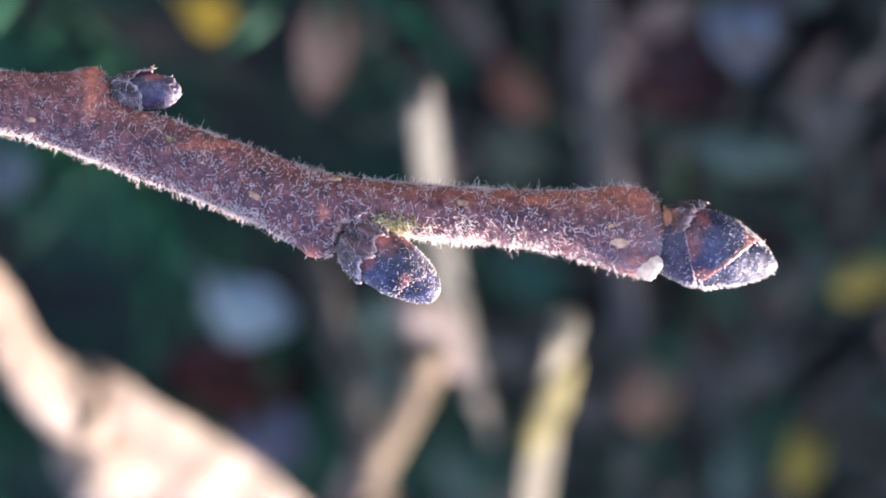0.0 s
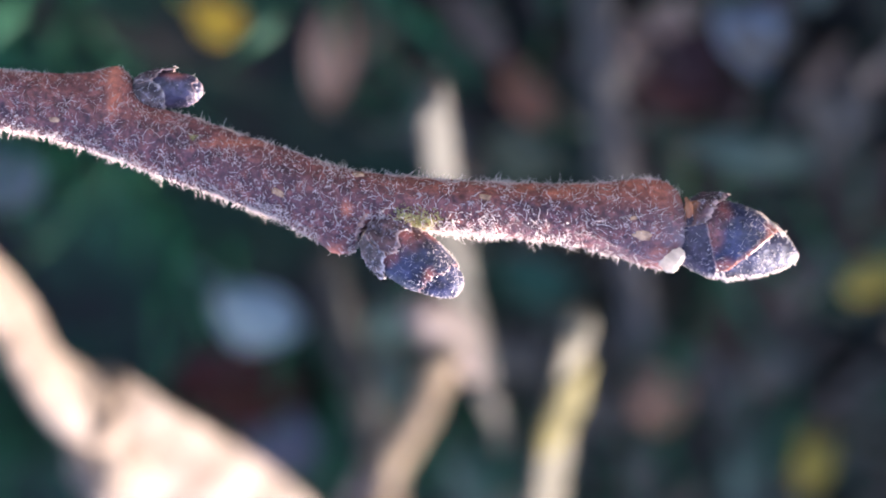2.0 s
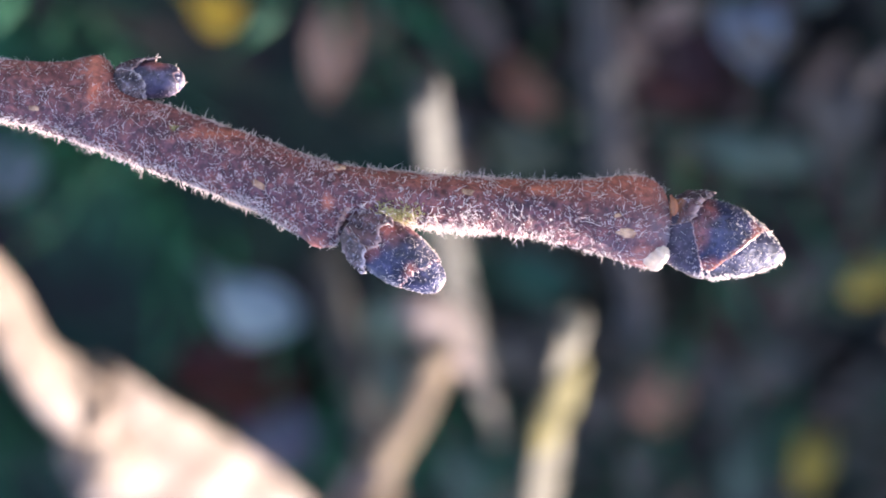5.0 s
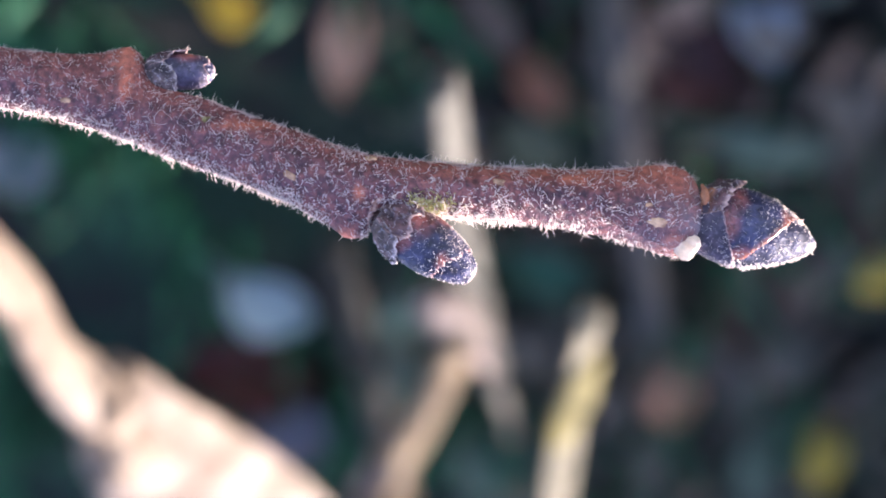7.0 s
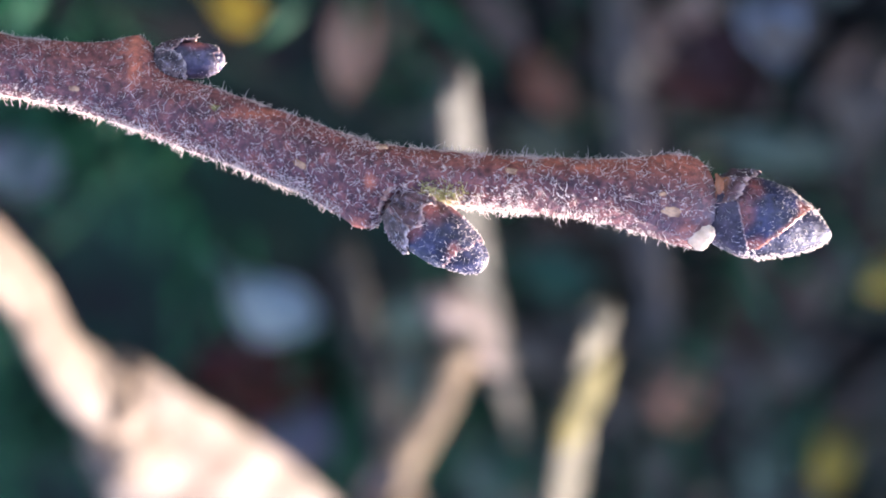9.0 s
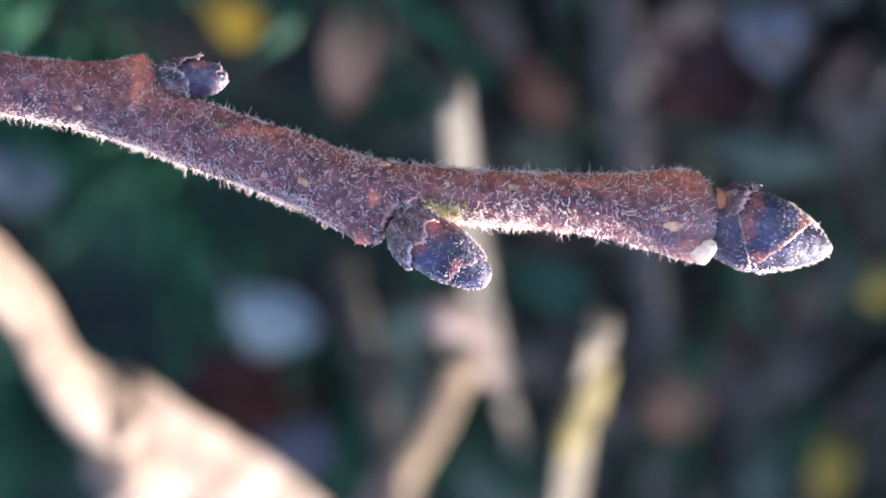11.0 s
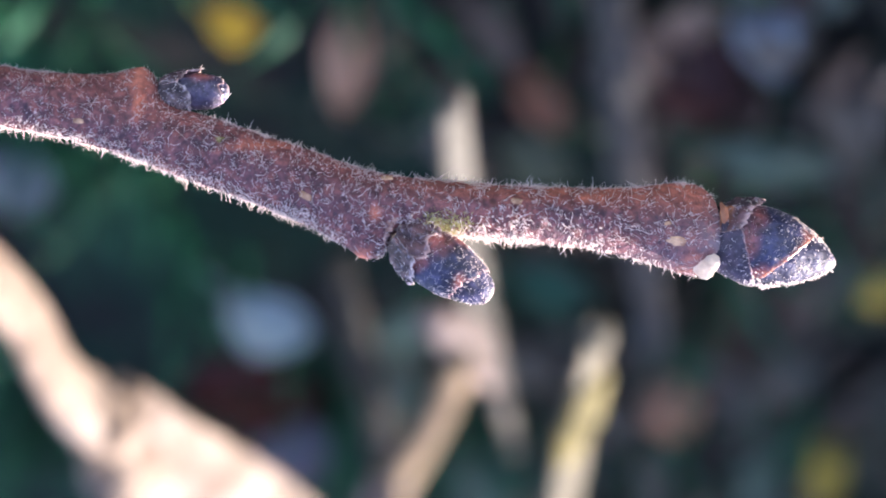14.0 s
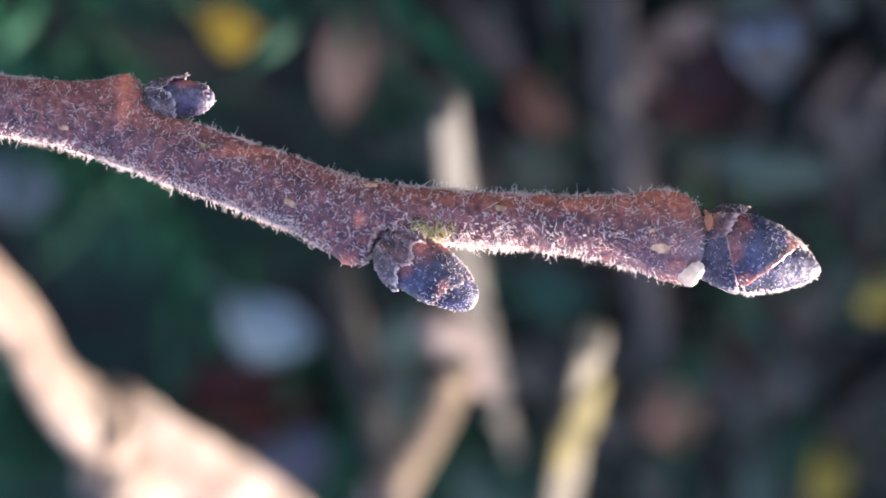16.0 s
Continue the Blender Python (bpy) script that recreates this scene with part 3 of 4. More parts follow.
side_bud = Bud((-3.26, 1.88, 0.75), (1.69, -1.51, 0.60), 1.52, [0.50, 0.74, 0.94, 1.0, 1.0, 0.94, 0.76, 0.56, 0.36, 0.12])
build_bud("side_bud", side_bud, SCALE_PALE, [
    ([(-90, 0.96), (0, 0.985), (90, 0.99), (180, 0.985), (270, 0.96)], 0.08, 0.0, SCALE_TIP, dict(rim=0.12, ragged=0.05)),
    ([(-150, 0.20), (-120, 0.60), (-60, 0.80), (0, 0.85), (20, 0.84), (50, 0.80), (80, 0.76), (95, 0.72), (116, 0.685), (145, 0.70), (180, 0.68), (205, 0.50), (218, 0.15)], 0.05, 0.07, SCALE_NIGHT, dict(rim=0.12, ragged=0.09, thick=0.05, flushed=[(0.30, 55, 0.16, 42), (0.28, 115, 0.09, 26), (0.66, 102, 0.06, 20), (0.45, 8, 0.16, 22)])),
    ([(100, 0.03), (110, 0.22), (122, 0.26), (138, 0.31), (160, 0.33), (185, 0.34), (208, 0.30), (228, 0.06)], -0.02, 0.20, SCALE_GREY, dict(rim=0.22, ragged=0.06, open_by=0.22, thick=0.14, wrinkle=0.15)),
    ([(8, 0.03), (22, 0.20), (35, 0.29), (52, 0.30), (66, 0.25), (76, 0.27), (86, 0.33), (96, 0.32), (106, 0.27), (113, 0.03)], -0.02, 0.24, SCALE_BROWN, dict(rim=0.24, ragged=0.09, open_by=0.20, thick=0.14, wrinkle=0.15)),
], "blue-black side bud with a torn grey basal scale", (1000, 1000, 220, 140))

upper_bud = Bud((-15.95, 9.58, 0.35), (-12.28, 9.60, 0.42), 0.94, [0.55, 0.78, 0.95, 1.0, 1.0, 0.97, 0.84, 0.64, 0.40, 0.14])
build_bud("upper_bud", upper_bud, SCALE_PALE, [
    ([(-90, 0.96), (0, 0.985), (90, 0.99), (180, 0.985), (270, 0.96)], 0.08, 0.0, SCALE_TIP, dict(rim=0.10, ragged=0.04)),
    ([(-150, 0.20), (-120, 0.70), (-60, 0.88), (0, 0.90), (45, 0.93), (70, 0.86), (90, 0.90), (130, 0.92), (180, 0.90), (208, 0.60), (218, 0.15)], 0.05, 0.06, SCALE_LILAC, dict(rim=0.16, ragged=0.04, flushed=[(0.60, 32, 0.20, 34)])),
    ([(58, 0.03), (70, 0.30), (88, 0.44), (107, 0.475), (130, 0.46), (160, 0.44), (185, 0.41), (205, 0.30), (220, 0.05)], -0.02, 0.20, SCALE_GREY, dict(rim=0.20, ragged=0.08, open_by=0.12, thick=0.12, wrinkle=0.15)),
    ([(-75, 0.05), (-45, 0.45), (0, 0.60), (18, 0.57), (36, 0.45), (56, 0.34), (68, 0.28), (76, 0.03)], -0.02, 0.17, SCALE_BROWN, dict(rim=0.22, ragged=0.09, open_by=0.16, thick=0.12, wrinkle=0.15)),
], "small blue-grey upper bud in brown basal scales", (110, 50, 200, 120))


def build_end_scar():
    """The pale torn stub below the end bud: a thick oval with a dark slot, facing outwards and along the twig."""
    centre = np.array((13.42, 0.00, 0.45))
    face = np.array((0.62, -0.58, 0.52))
    face /= np.linalg.norm(face)
    long = np.array((0.42, 0.88, 0.1))
    long -= face * long.dot(face)
    long /= np.linalg.norm(long)
    wide = np.cross(face, long)
    verts, faces = [], []
    rings, sides = 18, 36
    for i in range(rings + 2):
        f = min(i, rings) / rings
        for k in range(sides):
            a = 2 * math.pi * k / sides
            wob = 1 + 0.5 * noise.noise(Vector((math.cos(a) * 2.1, math.sin(a) * 2.1, 4)))
            u, w = 0.74 * f * math.cos(a) * wob, 0.38 * f * math.sin(a) * wob
            slot = 0.55 * math.exp(-((u / 0.22) ** 2 + (w / 0.10) ** 2))
            h = 0.32 * (1 - f**4) - slot + 0.22 * noise.noise(Vector((u * 5, w * 5, 1))) * f + 0.07 * noise.noise(Vector((u * 14, w * 14, 2)))
            if i > rings:
                h, u, w = -0.9, u * 0.9, w * 0.9
            verts.append(centre + long * u + wide * w + face * h)
    for i in range(rings + 1):
        for k in range(sides):
            j = (k + 1) % sides
            faces.append((i * sides + k, (i + 1) * sides + k, (i + 1) * sides + j, i * sides + j))
    return mesh_of("leaf_scar", verts, faces, SCAR)


part("leaf_scar", build_end_scar(), twig, "pale torn leaf scar below the end bud")
# torn lip of the leaf cushion round the side bud's foot, and a sliver by the end bud
v, f = rough_tube([(-2.50, 2.86, 1.5, 0.08), (-3.16, 2.78, 1.52, 0.17), (-3.70, 2.36, 1.42, 0.22), (-3.98, 1.70, 1.15, 0.15), (-4.04, 1.30, 0.95, 0.05)], 60, 12, 0.7, 4.1, 12)
part("cushion_lip", mesh_of("cushion_lip", v, f, SHOULDER), twig, "tan torn edge of the leaf cushion")
v, f = rough_tube([(13.90, 3.47, 0.95, 0.08), (14.02, 3.04, 1.15, 0.20), (14.05, 2.67, 1.15, 0.20), (14.02, 2.37, 1.05, 0.06)], 24, 12, 0.4, 2.6, 13)
part("orange_sliver", mesh_of("orange_sliver", v, f, LIP), twig, "rusty orange sliver at the bud's foot")


def build_algae(centre, spread, count, seed):
    """A cluster of tiny green grains on the bark."""
    rng = np.random.default_rng(seed)
    verts, faces = [], []
    for _ in range(count):
        x, y = centre[0] + rng.normal() * spread[0], centre[1] + rng.normal() * spread[1]
        mid, up, down, *_ = stem_at(x)
        y = min(max(y, mid - down + 0.1), mid + up - 0.1)
        p = stem_point(x, on_bark(x, y), 0.03)
        o, r = len(verts), rng.uniform(0.025, 0.075)
        for dx, dy, dz in ((1, 0, 0), (0, 1, 0), (-1, 0, 0), (0, -1, 0), (0, 0, 1), (0, 0, -1)):
            verts.append(p + np.array((dx, dy, dz)) * r * rng.uniform(0.7, 1.3))
        faces += [tuple(o + i for i in t) for t in ((0, 1, 4), (1, 2, 4), (2, 3, 4), (3, 0, 4), (1, 0, 5), (2, 1, 5), (3, 2, 5), (0, 3, 5))]
    return mesh_of("algae", verts, faces, MOSS)


for centre, spread, count, seed in (((-12.60, 6.92), (0.16, 0.10), 30, 1), ((-0.55, 2.35), (0.65, 0.20), 150, 2), ((-1.50, 2.70), (0.28, 0.22), 70, 3)):
    tagged(part("algae", build_algae(centre, spread, count, seed), twig, "yellow-green crust of algae"), kind="stuff")


def hair_share(c, n):
    """How densely hairs stand at points c of the bark with normals n: bare on cushions, cork and the end, thick along the edges."""
    share = np.where(c[:, 0] > X_RIGHT - 0.15, 0.3, 1.0)
    share *= np.where(np.hypot(c[:, 0] - RUSTY[0][0], (c[:, 1] - RUSTY[0][1] + 0.5) * 0.4) < 0.42, 0.12, 1.0)
    share *= np.where(np.hypot(c[:, 0] - RUSTY[2][0], c[:, 1] - RUSTY[2][1]) < 0.85, 0.12, 1.0)
    for (x, y), length, *_ in LENTICELS:
        share *= np.where((np.hypot(c[:, 0] - x, c[:, 1] - y) < length * 0.4) & (n[:, 2] > 0), 0.3, 1.0)
    share *= np.interp(c[:, 0], [-24, -8, 0, 9, 14], [2.0, 1.7, 1.2, 1.05, 1.05])
    share *= np.clip(0.55 + np.array([noise.noise(Vector(p * 1.1)) + 0.9 * noise.noise(Vector(p * 3.7)) for p in c]), 0.05, 1.8)
    share *= np.where((n[:, 1] > 0.3) & (n[:, 1] < 0.88) & (n[:, 2] > 0) & (c[:, 0] > -2), 0.65, 1.0)
    return share * np.where(n[:, 1] < -0.6, np.interp(c[:, 0], [3, 9], [2.2, 1.4]), np.where(n[:, 1] > 0.88, 1.5, 1.0))


def build_stem_hair():
    rng = np.random.default_rng(5)
    for name, count, lo, hi, e0, e1, thick, curl in (("felt", 15500, 0.16, 0.60, 0.05, 0.45, 0.0285, 2.6), ("down", 6500, 0.07, 0.24, 0.05, 0.6, 0.020, 2.2), ("bristles", 1350, 0.25, 0.85, 0.45, 1.0, 0.0235, 1.3)):
        pts, nrm = samples(stem.data, count, rng, hair_share)
        size = np.interp(pts[:, 0], [-24, -10, 0, 22], [0.62, 0.82, 1.02, 0.92])
        size = size * np.where((nrm[:, 1] < -0.4) & (pts[:, 0] > 4), 0.72, 1.0)
        v, f = hairs(pts, nrm, rng, size * (lo + (hi - lo) * rng.random(count) ** 1.8), rng.uniform(e0, e1, count), (1, -0.1, 0), 0.25, thick * size, curl, 6)
        tagged(part(name, mesh_of(name, v, f, HAIR), twig, "silvery curling hairs"), kind="stuff")
    # the fringe that hangs in tufts from the lower edge
    count = 850
    tufts = lambda c, n: np.where((n[:, 1] < -0.80) & (c[:, 0] < X_RIGHT - 0.8) & (np.abs(c[:, 0] + 5.0) > 1.2), 1.0, 0.0) * np.interp(c[:, 0], [-26, -6, -4, 3, 12], [1.3, 1.2, 0.1, 0.5, 0.1]) * np.clip(0.4 + np.array([1.6 * noise.noise(Vector(p * 1.9)) for p in c]), 0.05, 1.5)
    pts, nrm = samples(stem.data, count, rng, tufts)
    v, f = hairs(pts, nrm, rng, 0.22 + 0.50 * rng.random(count) ** 1.6, rng.uniform(0.4, 1.0, count), (0.3, -1, 0), 0.3, 0.0225, 2.5, 6)
    stained = lambda c, n: np.where(n[:, 2] > 0, np.exp(-(((c[:, 0] + 0.7) / 0.9) ** 2) - ((c[:, 1] - 2.35) / 0.38) ** 2), 0.0)
    tip, nrm_tip = samples(stem.data, 260, rng, stained)
    w, g = hairs(tip, nrm_tip, rng, 0.16 + 0.35 * rng.random(260) ** 1.8, rng.uniform(0.1, 0.5, 260), (1, -0.1, 0), 0.25, 0.026, 2.2, 6)
    tagged(part("stained_hairs", mesh_of("stained_hairs", w, g, HAIR_GREEN), twig, "hairs stained yellow-green by algae"), kind="stuff")
    tagged(part("fringe", mesh_of("fringe", v, f, HAIR), twig, "white hanging tufts of hair"), kind="stuff")


build_stem_hair()


# ---- behind the twig: dead stems and a pale branch, then litter and grass; world millimetres ----
def build_stem_thing(name, label, category, points, mat, sides=12, rings=40, wobble=0.05, flat=1.0, seed=0, across=None):
    v, f = rough_tube(points, rings, sides, wobble, 0.25, seed, flat, across)
    base = new(name)
    tagged(base, label, category)
    part("stalk", mesh_of("stalk", v, f, mat), base)
    return base


LEAFWISE = (0.664, -0.029, 0.747)
straw = build_stem_thing("dead_stem", "pale dry broken stem leaning out of the grass", "dead stem", [
    (-0.3, -115.3, 60.3, 2.3), (-0.7, -105.7, 58.2, 2.5), (-2.1, -86.8, 55.6, 2.8), (-3.5, -70.6, 54.3, 3.0), (-5.9, -53.2, 53.1, 2.9), (-8.6, -34.5, 50.1, 2.2), (-11.0, -13.2, 43.9, 1.4), (-13.6, 17.0, 33.1, 1.2), (-17.6, 62.0, -6.0, 1.5)], STRAW, seed=1, flat=0.35, across=(0.642, 0.145, 0.753))
yellow = build_stem_thing("dead_stem", "pale dry stem with a yellow leaf sheath", "dead stem", [
    (-16.6, -90.2, 72.5, 2.9), (-16.2, -81.7, 73.3, 3.5), (-15.7, -68.1, 73.6, 3.9), (-16.2, -47.0, 72.4, 3.9), (-16.6, -12.4, 69.4, 4.0), (-12.0, 53.0, 58.3, 3.5), (-13.6, 293.8, -6.0, 3.0)], STRAW_PALE, seed=2, flat=0.22, across=LEAFWISE)
prop = build_stem_thing("dead_stem", "tan broken stem leaning across the litter", "dead stem", [
    (-1.8, -66.9, 61.9, 2.4), (-0.7, -59.1, 60.8, 3.7), (1.0, -46.1, 58.4, 4.1), (4.3, -30.6, 56.0, 4.6), (7.8, -15.1, 53.8, 5.4), (11.4, 1.9, 51.9, 6.3), (16.3, 23.8, 50.0, 6.0), (60.0, 223.7, -6.0, 2.6)], STRAW_TAN, seed=3, flat=0.5, across=(0.717, -0.198, 0.668))
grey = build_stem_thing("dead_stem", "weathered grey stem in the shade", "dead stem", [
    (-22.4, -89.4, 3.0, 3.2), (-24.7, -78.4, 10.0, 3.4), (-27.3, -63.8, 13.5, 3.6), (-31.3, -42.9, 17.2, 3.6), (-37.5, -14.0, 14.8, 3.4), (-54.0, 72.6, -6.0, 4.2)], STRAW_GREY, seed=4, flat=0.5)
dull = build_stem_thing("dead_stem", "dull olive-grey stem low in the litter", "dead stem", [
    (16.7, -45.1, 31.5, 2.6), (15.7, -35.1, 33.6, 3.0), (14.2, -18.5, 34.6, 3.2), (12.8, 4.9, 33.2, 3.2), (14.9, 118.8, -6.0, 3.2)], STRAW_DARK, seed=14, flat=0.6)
v, f = rough_tube([(3.5, -71.8, 58.4, 1.4), (1.2, -70.3, 58.8, 2.8), (-2.6, -65.5, 58.6, 3.4), (-5.4, -58.1, 58.7, 2.2), (-6.6, -52.3, 58.2, 0.6)], 24, 14, 0.12, 0.5, 5, 0.4, (0.642, 0.145, 0.753))
part("husk", mesh_of("husk", v, f, HUSK), prop, "pinkish dry husk")



def broken_end(parent, at, away, radius, mat, seed):
    """A frayed, splintered end on a dead stem."""
    rng = np.random.default_rng(seed)
    at, away = np.array(at), np.array(away, float)
    away /= np.linalg.norm(away)
    side = np.cross(away, (0.2, 0.1, 1.0))
    side /= np.linalg.norm(side)
    other = np.cross(away, side)
    verts, faces = [], []
    for k in range(9):
        a, reach = k * 0.7, rng.uniform(0.5, 1.6) * radius
        root = at + (side * math.cos(a) + other * math.sin(a)) * radius * 0.6
        v, f = rough_tube([(*(root - away * radius), radius * 0.3), (*root, radius * 0.32), (*(root + away * reach), radius * 0.08)], 6, 5, 0.1, 0.5, seed + k)
        faces += [tuple(i + len(verts) for i in q) for q in f]
        verts += list(v)
    tagged(part("broken_end", mesh_of("broken_end", verts, faces, mat), parent, "splintered broken end"), kind="stuff")


broken_end(straw, (-0.3, -115.3, 60.3), np.subtract((-0.3, -115.3, 60.3), (-0.7, -105.7, 58.2)), 1.6, STRAW, 21)
broken_end(yellow, (-16.6, -90.2, 72.5), np.subtract((-16.6, -90.2, 72.5), (-16.1, -81.7, 73.3)), 1.9, STRAW_PALE, 22)
v, f = rough_tube([(-16.6, -82.4, 74.1, 3.1), (-16.4, -78.4, 74.5, 4.1), (-16.0, -74.8, 74.7, 4.7), (-16.0, -70.0, 74.4, 4.5), (-16.0, -65.5, 74.0, 3.6)], 20, 14, 0.1, 0.4, 26, 0.26, LEAFWISE)
part("leaf_sheath", mesh_of("leaf_sheath", v, f, STRAW_YELLOW), yellow, "yellow dry leaf sheath")
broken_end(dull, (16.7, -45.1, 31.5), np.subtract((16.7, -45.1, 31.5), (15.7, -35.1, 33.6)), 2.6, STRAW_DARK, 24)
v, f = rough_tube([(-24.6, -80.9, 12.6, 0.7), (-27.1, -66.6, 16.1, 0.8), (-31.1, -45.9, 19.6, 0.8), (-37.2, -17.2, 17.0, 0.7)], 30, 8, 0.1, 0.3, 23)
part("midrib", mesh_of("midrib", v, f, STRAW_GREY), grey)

pale = new("bare_branch")
tagged(pale, "pale sunlit bare branch with knots and a side spur", "branch")
line = [(200.0, 7.1, -8.0, 4.6), (110.8, -79.8, 43.0, 4.2), (50.4, -124.4, 80.4, 3.2), (44.8, -121.0, 81.7, 3.0), (43.0, -114.2, 80.9, 3.0), (42.0, -104.0, 79.9, 3.2), (41.2, -94.8, 80.8, 3.5), (39.3, -88.6, 81.0, 4.2), (37.4, -83.6, 81.1, 3.4), (36.8, -79.0, 80.8, 1.6)]
v, f = rough_tube(line, 110, 22, 0.05, 0.3, 6, 0.55, (-0.83, -0.321, -0.459))
part("wood", mesh_of("wood", v, f, BRANCH), pale)
# the lower limb is split lengthwise and flattish, and slopes away
v, f = rough_tube([(39.2, -86.1, 75.8, 2.0), (37.4, -83.3, 78.0, 4.6), (36.9, -73.6, 78.0, 7.4), (34.9, -56.6, 76.1, 10.8), (32.0, -27.5, 72.2, 14.0), (25.7, 4.6, 72.8, 14.0), (15.4, 55.0, 75.1, 7.0)], 80, 28, 0.05, 0.3, 16, 0.25, (-0.77, -0.362, -0.516))
part("split_limb", mesh_of("split_limb", v, f, BRANCH), pale)
v, f = rough_tube([(34.4, -88.3, 77.9, 0.6), (34.6, -88.6, 80.9, 1.0), (35.4, -87.3, 82.8, 0.9), (37.7, -84.2, 83.7, 1.2), (41.8, -76.5, 82.5, 0.7)], 24, 12, 0.2, 0.5, 7, 0.6)
part("collar", mesh_of("collar", v, f, COLLAR), pale, "brown bark collar in the fork")
v, f = rough_tube([(42.3, -74.7, 81.6, 1.2), (40.0, -74.7, 81.6, 4.2), (38.0, -70.5, 80.6, 3.6), (36.3, -61.7, 79.2, 1.4)], 20, 16, 0.1, 0.4, 9)
part("knot", mesh_of("knot", v, f, BRANCH), pale)


def build_leaf(label, at, length, width, aim, spin, mat, cup=0.25, seed=0, lift=0.0):
    """A fallen leaf of some thickness, curled, with a midrib and a stalk. aim: the way its face looks; spin: degrees."""
    nu, nv = 14, 8
    verts, faces = [], []
    for layer in (0, 1):
        for i in range(nu + 1):
            u = i / nu
            half = width / 2 * math.sin(math.pi * min(1, u * 0.97 + 0.02)) ** 0.75
            for k in range(nv + 1):
                v = k / nv * 2 - 1
                jag = 1 + 0.08 * noise.noise(Vector((u * 7, v * 3, seed)))
                z = cup * width * v * v - cup * length * 0.5 * (2 * u - 1) ** 2 + 0.06 * length * noise.noise(Vector((u * 3, v * 2, seed + 5)))
                verts.append(((u - 0.5) * length, half * v * jag, z - 0.18 * layer))
    row, size = nv + 1, (nu + 1) * (nv + 1)
    for i in range(nu):
        for k in range(nv):
            q = (i * row + k, (i + 1) * row + k, (i + 1) * row + k + 1, i * row + k + 1)
            faces += [q[::-1], tuple(c + size for c in q)]
    loop = list(range(row)) + [i * row + nv for i in range(1, nu + 1)] + [nu * row + k for k in reversed(range(nv))] + [i * row for i in reversed(range(1, nu))]
    faces += [(a, a + size, b + size, b) for a, b in zip(loop, loop[1:] + loop[:1])]
    leaf = new("fallen_leaf")
    m = Vector(aim).to_track_quat("Z", "X").to_matrix().to_4x4() @ pose(0, 0, 0, 0, 0, spin)
    leaf.matrix_world = Matrix.Translation(Vector(at) * 0.001) @ m
    tagged(leaf, label, "leaf", group="fallen leaves")
    part("blade", mesh_of("blade", verts, faces, mat), leaf)
    v, f = rough_tube([(-length * 0.85, 1.0, -cup * length * 0.7, 0.25), (-length * 0.5, 0, -cup * length * 0.45, 0.4), (0, 0, 0.15, 0.35), (length * 0.48, 0, -cup * length * 0.45, 0.12)], 20, 6, 0.05)
    part("midrib", mesh_of("midrib", v, f, mat), leaf)
    return leaf


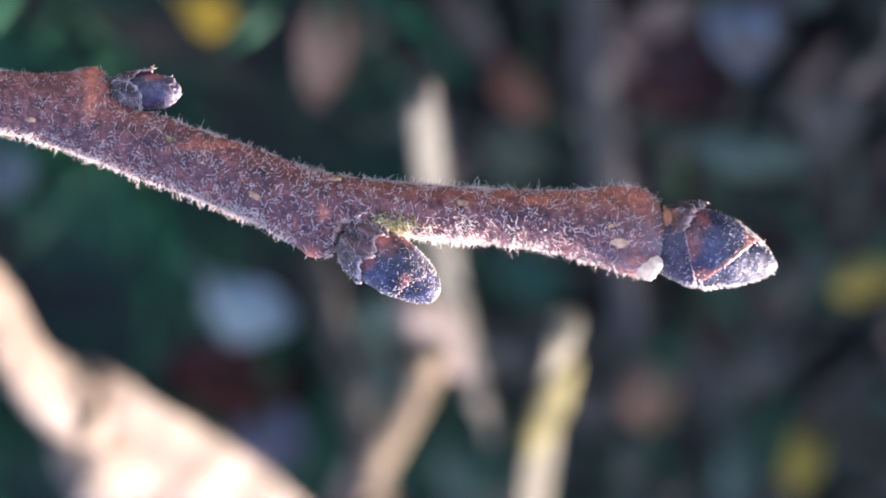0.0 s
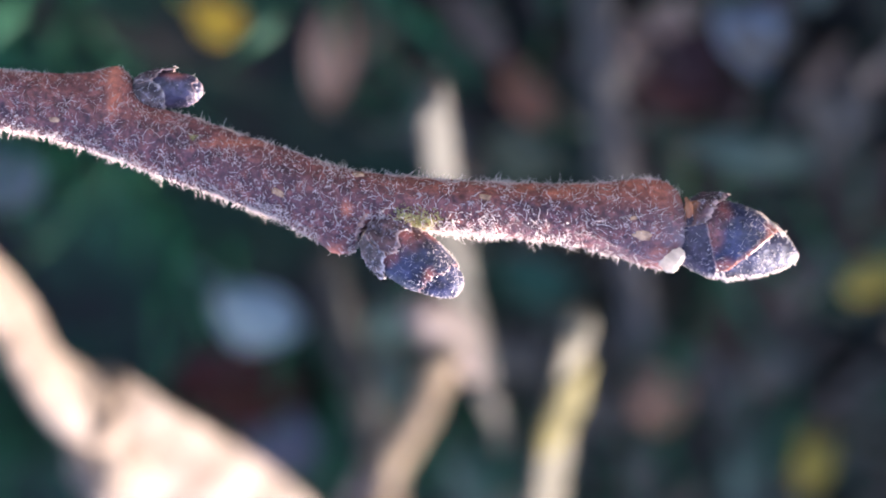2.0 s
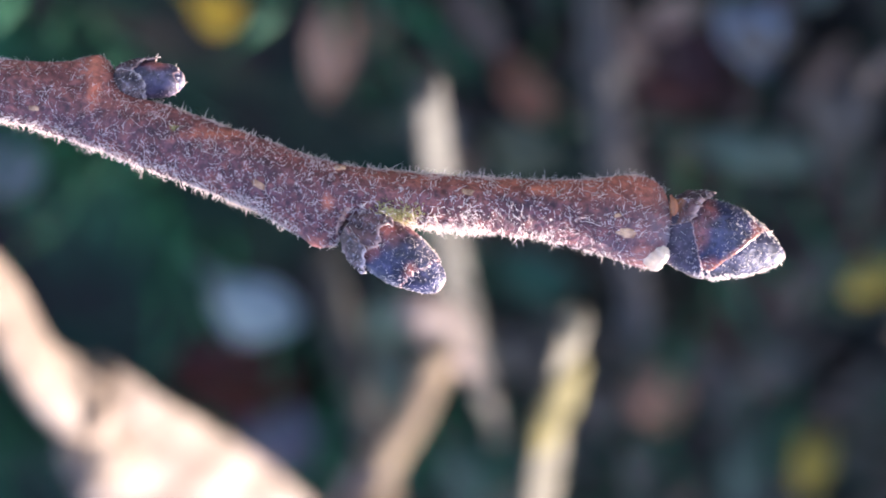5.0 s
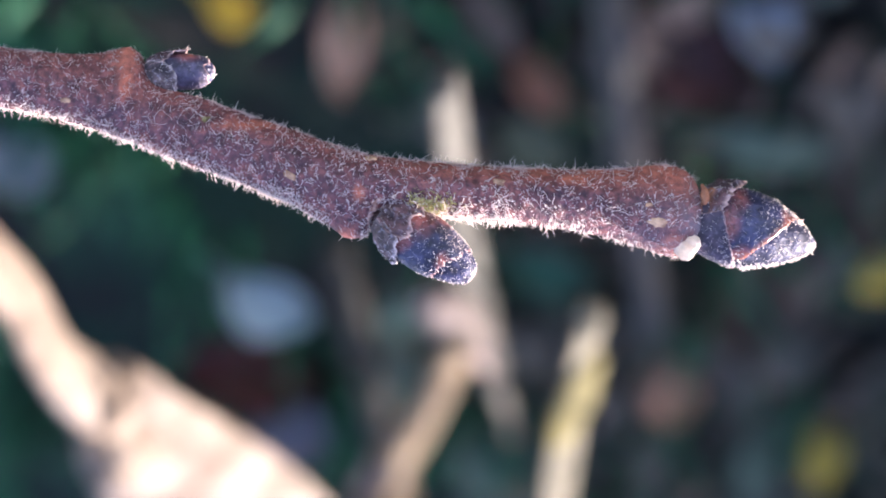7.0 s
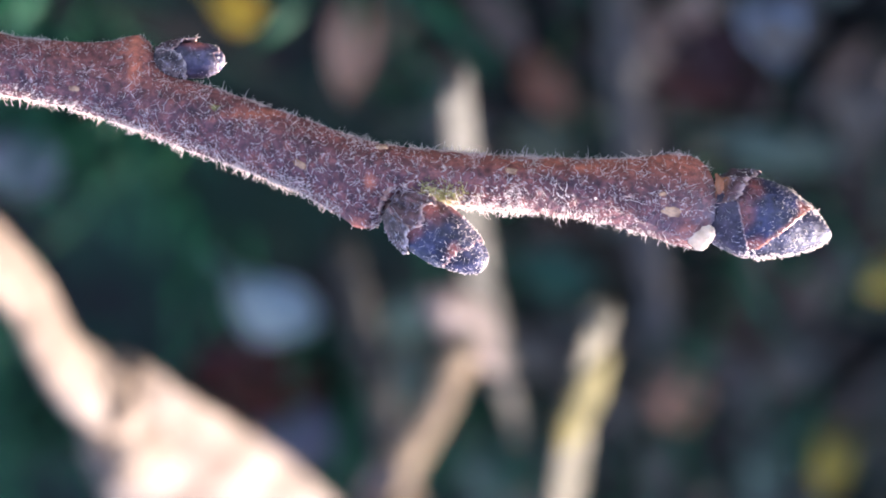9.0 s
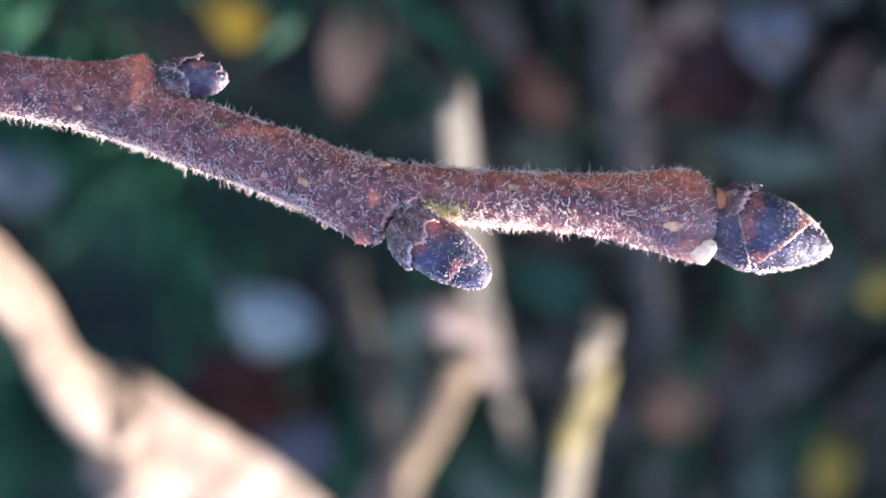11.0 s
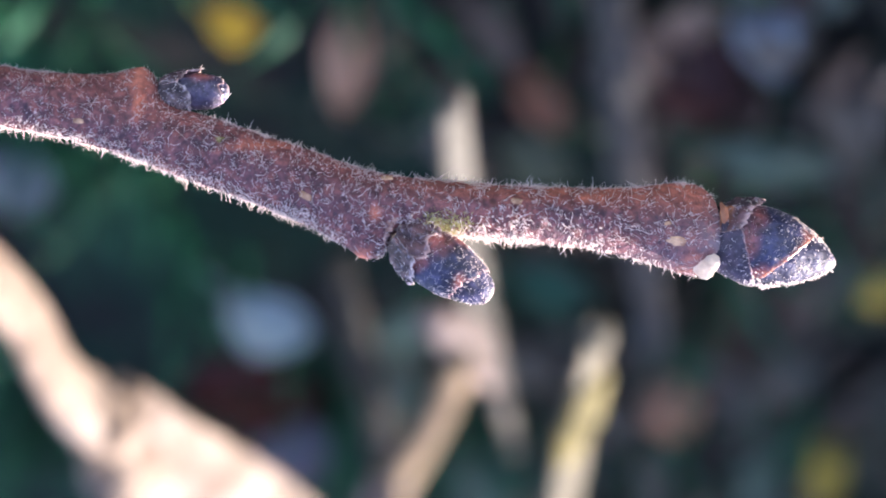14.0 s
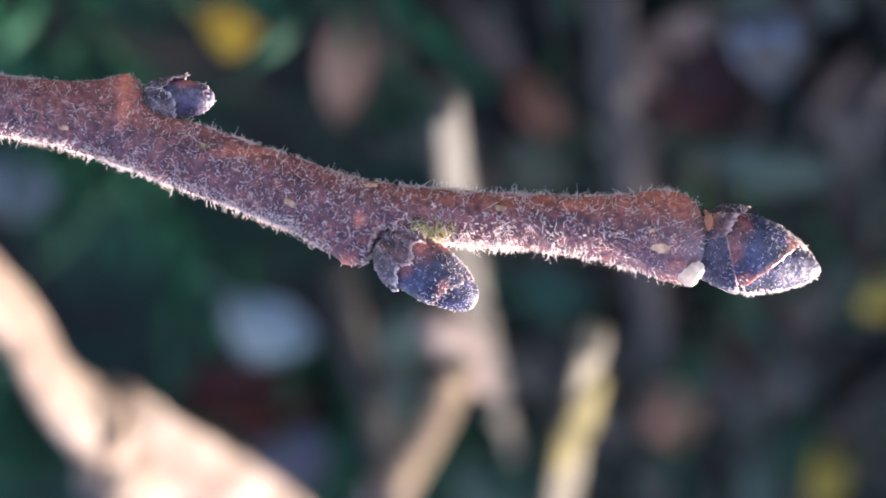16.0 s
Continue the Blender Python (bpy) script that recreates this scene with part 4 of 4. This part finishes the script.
BACK = (0, -0.82, 0.57)
LEAVES = [
    ("bright yellow leaf lying in the grass", (30.9, -79.6, 12.0), 7.6, 7.6, (0, -0.2, 1), 80, LEAF_YELLOW),
    ("tan leaf standing on edge in the grass", (14.9, -69.2, 10.0), 17, 8, BACK, -8, LEAF_PINK),
    ("dull rusty brown leaf in the grass", (-15.0, -57.8, 8.0), 14, 7, BACK, 30, LEAF_BROWN),
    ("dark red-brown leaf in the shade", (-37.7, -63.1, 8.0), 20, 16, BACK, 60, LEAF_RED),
    ("silvery pale leaf with its underside up", (34.0, 0.0, 12.0), 19, 16, (0, -0.3, 1), 60, LEAF_PALE),
    ("red-brown leaf, darkened as shade, in the litter", (42.4, 36.7, 9.0), 32, 17, BACK, 84, LEAF_SHADED),
    ("pale mauve weathered leaf in the litter", (34.9, 53.4, 14.0), 20, 16, BACK, 40, LEAF_LILAC),
    ("ash-grey weathered leaf in the grass", (73.1, -39.1, 10.0), 11, 14, BACK, 0, LEAF_ASH),
    ("tan curled leaf in the litter", (-49.8, 37.0, 13.0), 15, 13, BACK, 20, LEAF_RUST),
    ("ochre yellow leaf in the litter", (-93.6, 75.9, 8.0), 22, 10, BACK, -8, LEAF_OCHRE),
    ("ochre yellow leaf in the litter", (-86.7, -1.9, 8.0), 8, 13, BACK, 20, LEAF_OCHRE),
    ("grey-green leaf in the litter", (-77.8, 80.6, 8.0), 22, 10, BACK, 0, LEAF_GREEN),
    ("grey-green leaf lying flat", (-56.1, -41.3, 8.0), 24, 8, BACK, 84, LEAF_GREEN),
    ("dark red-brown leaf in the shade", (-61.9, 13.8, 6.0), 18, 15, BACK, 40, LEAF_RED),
    ("mauve weathered leaf in the litter", (-50.6, -71.8, 8.0), 13, 10, BACK, 70, LEAF_MAUVE),
    ("mauve weathered leaf in the litter", (-66.1, -55.1, 8.0), 26, 10, BACK, 4, LEAF_MAUVE),
    ("tan leaf in the litter", (7.2, 3.2, 14.0), 9, 11, BACK, 20, LEAF_GREEN),
    ("small pinkish dry leaf caught on a dead stem", (11.6, -17.5, 57.3), 12, 9, (-0.5, -0.2, 0.85), 50, HUSK),
    ("dark green living leaf in the grass", (-20.5, -6.0, 10.0), 17, 10, BACK, 70, LEAF_TEAL),
    ("mauve weathered leaf in the litter", (-72.4, 31.4, 8.0), 16, 11, BACK, 30, LEAF_MAUVE),
    ("mauve weathered leaf in the litter", (-50.7, 73.8, 9.0), 26, 8, BACK, 0, LEAF_MAUVE),
    ("ash-grey weathered leaf in the grass", (-48.4, -71.8, 8.0), 16, 10, BACK, 20, LEAF_ASH),
    ("olive weathered leaf in the grass", (-15.5, -43.0, 9.0), 15, 9, BACK, 60, LEAF_OLIVE),
    ("grey-green leaf in the litter", (10.4, 31.4, 8.0), 22, 10, BACK, 6, LEAF_GREEN),
    ("grey-green leaf in the litter", (-10.1, 77.8, 9.0), 24, 15, BACK, 12, LEAF_GREEN),
    ("small tan leaf at the foot of a dead stem", (-20.8, 97.0, 9.0), 12, 11, BACK, 30, LEAF_PINK),
    ("dark green living leaf in the grass", (19.4, 58.7, 9.0), 20, 13, BACK, 20, LEAF_TEAL),
    ("mauve weathered leaf in the litter", (-17.4, 25.0, 9.0), 15, 10, BACK, 70, LEAF_MAUVE),
]
for n, (label, at, length, width, aim, spin, mat) in enumerate(LEAVES):
    build_leaf(label, at, length, width, aim, spin, mat, seed=n * 1.7)

def make_litter():
    m, n, l, b = material("mixed_litter", 0.8, 0.15)
    g = n.new("ShaderNodeNewGeometry")
    ramp = n.new("ShaderNodeValToRGB")
    ramp.color_ramp.interpolation = "CONSTANT"
    e = ramp.color_ramp.elements
    e[0].position, e[0].color = 0.0, (0.082, 0.062, 0.044, 1)
    e[1].position, e[1].color = 0.3, (0.125, 0.108, 0.084, 1)
    for p, c in ((0.5, (0.035, 0.018, 0.014, 1)), (0.66, (0.24, 0.165, 0.11, 1)), (0.8, (0.12, 0.145, 0.10, 1)), (0.92, (0.13, 0.112, 0.085, 1))):
        k = e.new(p)
        k.color = c
    l.new(g.outputs["Random Per Island"], ramp.inputs["Fac"])
    _, fine = noise_ramp(n, l, 160, [(0.3, (0.5, 0.5, 0.5)), (0.7, (1, 1, 1))])
    l.new(mix(n, l, 0.7, ramp.outputs["Color"], fine.outputs["Color"], "MULTIPLY"), b.inputs["Base Color"])
    return m


def build_litter():
    """Crumpled bits of dead leaf and short broken stems, strewn over the ground."""
    rng = np.random.default_rng(37)
    verts, faces = [], []
    for n in range(1500):
        x, y = rng.uniform(-0.20, 0.16 if n < 900 else -0.02), rng.uniform(-0.12, 0.24)
        base = np.array((x * 1000, y * 1000, lumps(x, y) * 1000 + rng.uniform(0.5, 7)))
        if x > 0.0:
            continue
        o = len(verts)
        if n % 4:
            long, wide = rng.uniform(3, 9), rng.uniform(2, 5)
            turn = np.array(Euler(rng.uniform(-0.8, 0.8, 3) + (0.3, 0, rng.uniform(0, 6.28))).to_matrix())
            for layer in (0, 1):
                for i in range(5):
                    for k in range(4):
                        u, v = i / 4 * 2 - 1, k / 3 * 2 - 1
                        half = wide * (1 - 0.75 * u * u)
                        p = np.array((u * long, v * half, 0.25 * wide * v * v + 0.9 * noise.noise(Vector((u * 2, v * 2, n))) * wide * 0.5 - 0.2 * layer))
                        verts.append(base + turn @ p)
            for i in range(4):
                for k in range(3):
                    q = (o + i * 4 + k, o + i * 4 + k + 1, o + i * 4 + k + 5, o + i * 4 + k + 4)
                    faces += [q, tuple(c + 20 for c in reversed(q))]
            loop = [0, 1, 2, 3, 7, 11, 15, 19, 18, 17, 16, 12, 8, 4]
            faces += [(o + a, o + a + 20, o + b + 20, o + b) for a, b in zip(loop, loop[1:] + loop[:1])]
        else:
            a, rise, long, r = rng.uniform(0, 6.28), rng.uniform(0.0, 0.25), rng.uniform(6, 16), rng.uniform(0.4, 0.9)
            way = np.array((math.cos(a) * math.cos(rise), math.sin(a) * math.cos(rise), math.sin(rise)))
            v, f = rough_tube([(*(base - way * 2), r), (*(base + way * long * 0.5 + rng.normal(size=3)), r), (*(base + way * long), r * 0.6)], 6, 5, 0.1)
            faces += [tuple(i + o for i in q) for q in f]
            verts += list(v)
    tagged(new("leaf_litter", mesh_of("leaf_litter", verts, faces, make_litter())), "crumpled brown and grey bits of leaf litter", "leaf litter", kind="stuff")


build_litter()
build_grass("grass", "short dark green winter grass", 2400, GRASS, 1, (-0.058, 0.22, -0.16, 0.30), 22, 2.6)
build_grass("grass", "dull grey-brown withered grass", 1500, GRASS_DULL, 2, (-0.24, 0.02, -0.16, 0.30), 20, 2.2)
build_grass("grass", "sparse green grass in the litter", 220, GRASS, 7, (-0.20, -0.05, -0.12, 0.20), 20, 2.4)
build_grass("grass", "short winter grass of the meadow around", 6000, GRASS, 9, (-1.3, 1.3, -1.3, 1.3), 42, 4.5, bare=(-0.26, 0.26, -0.30, 0.32))
# unseen tussocks, added beyond the view only to keep the low sun off the litter
build_grass("shade_tussocks", "unseen tall rank grass tussocks, added to shade the litter", 3400, GRASS, 3, (-0.62, 0.30, 0.25, 0.37), 154, 5.0, 0.25, 35)
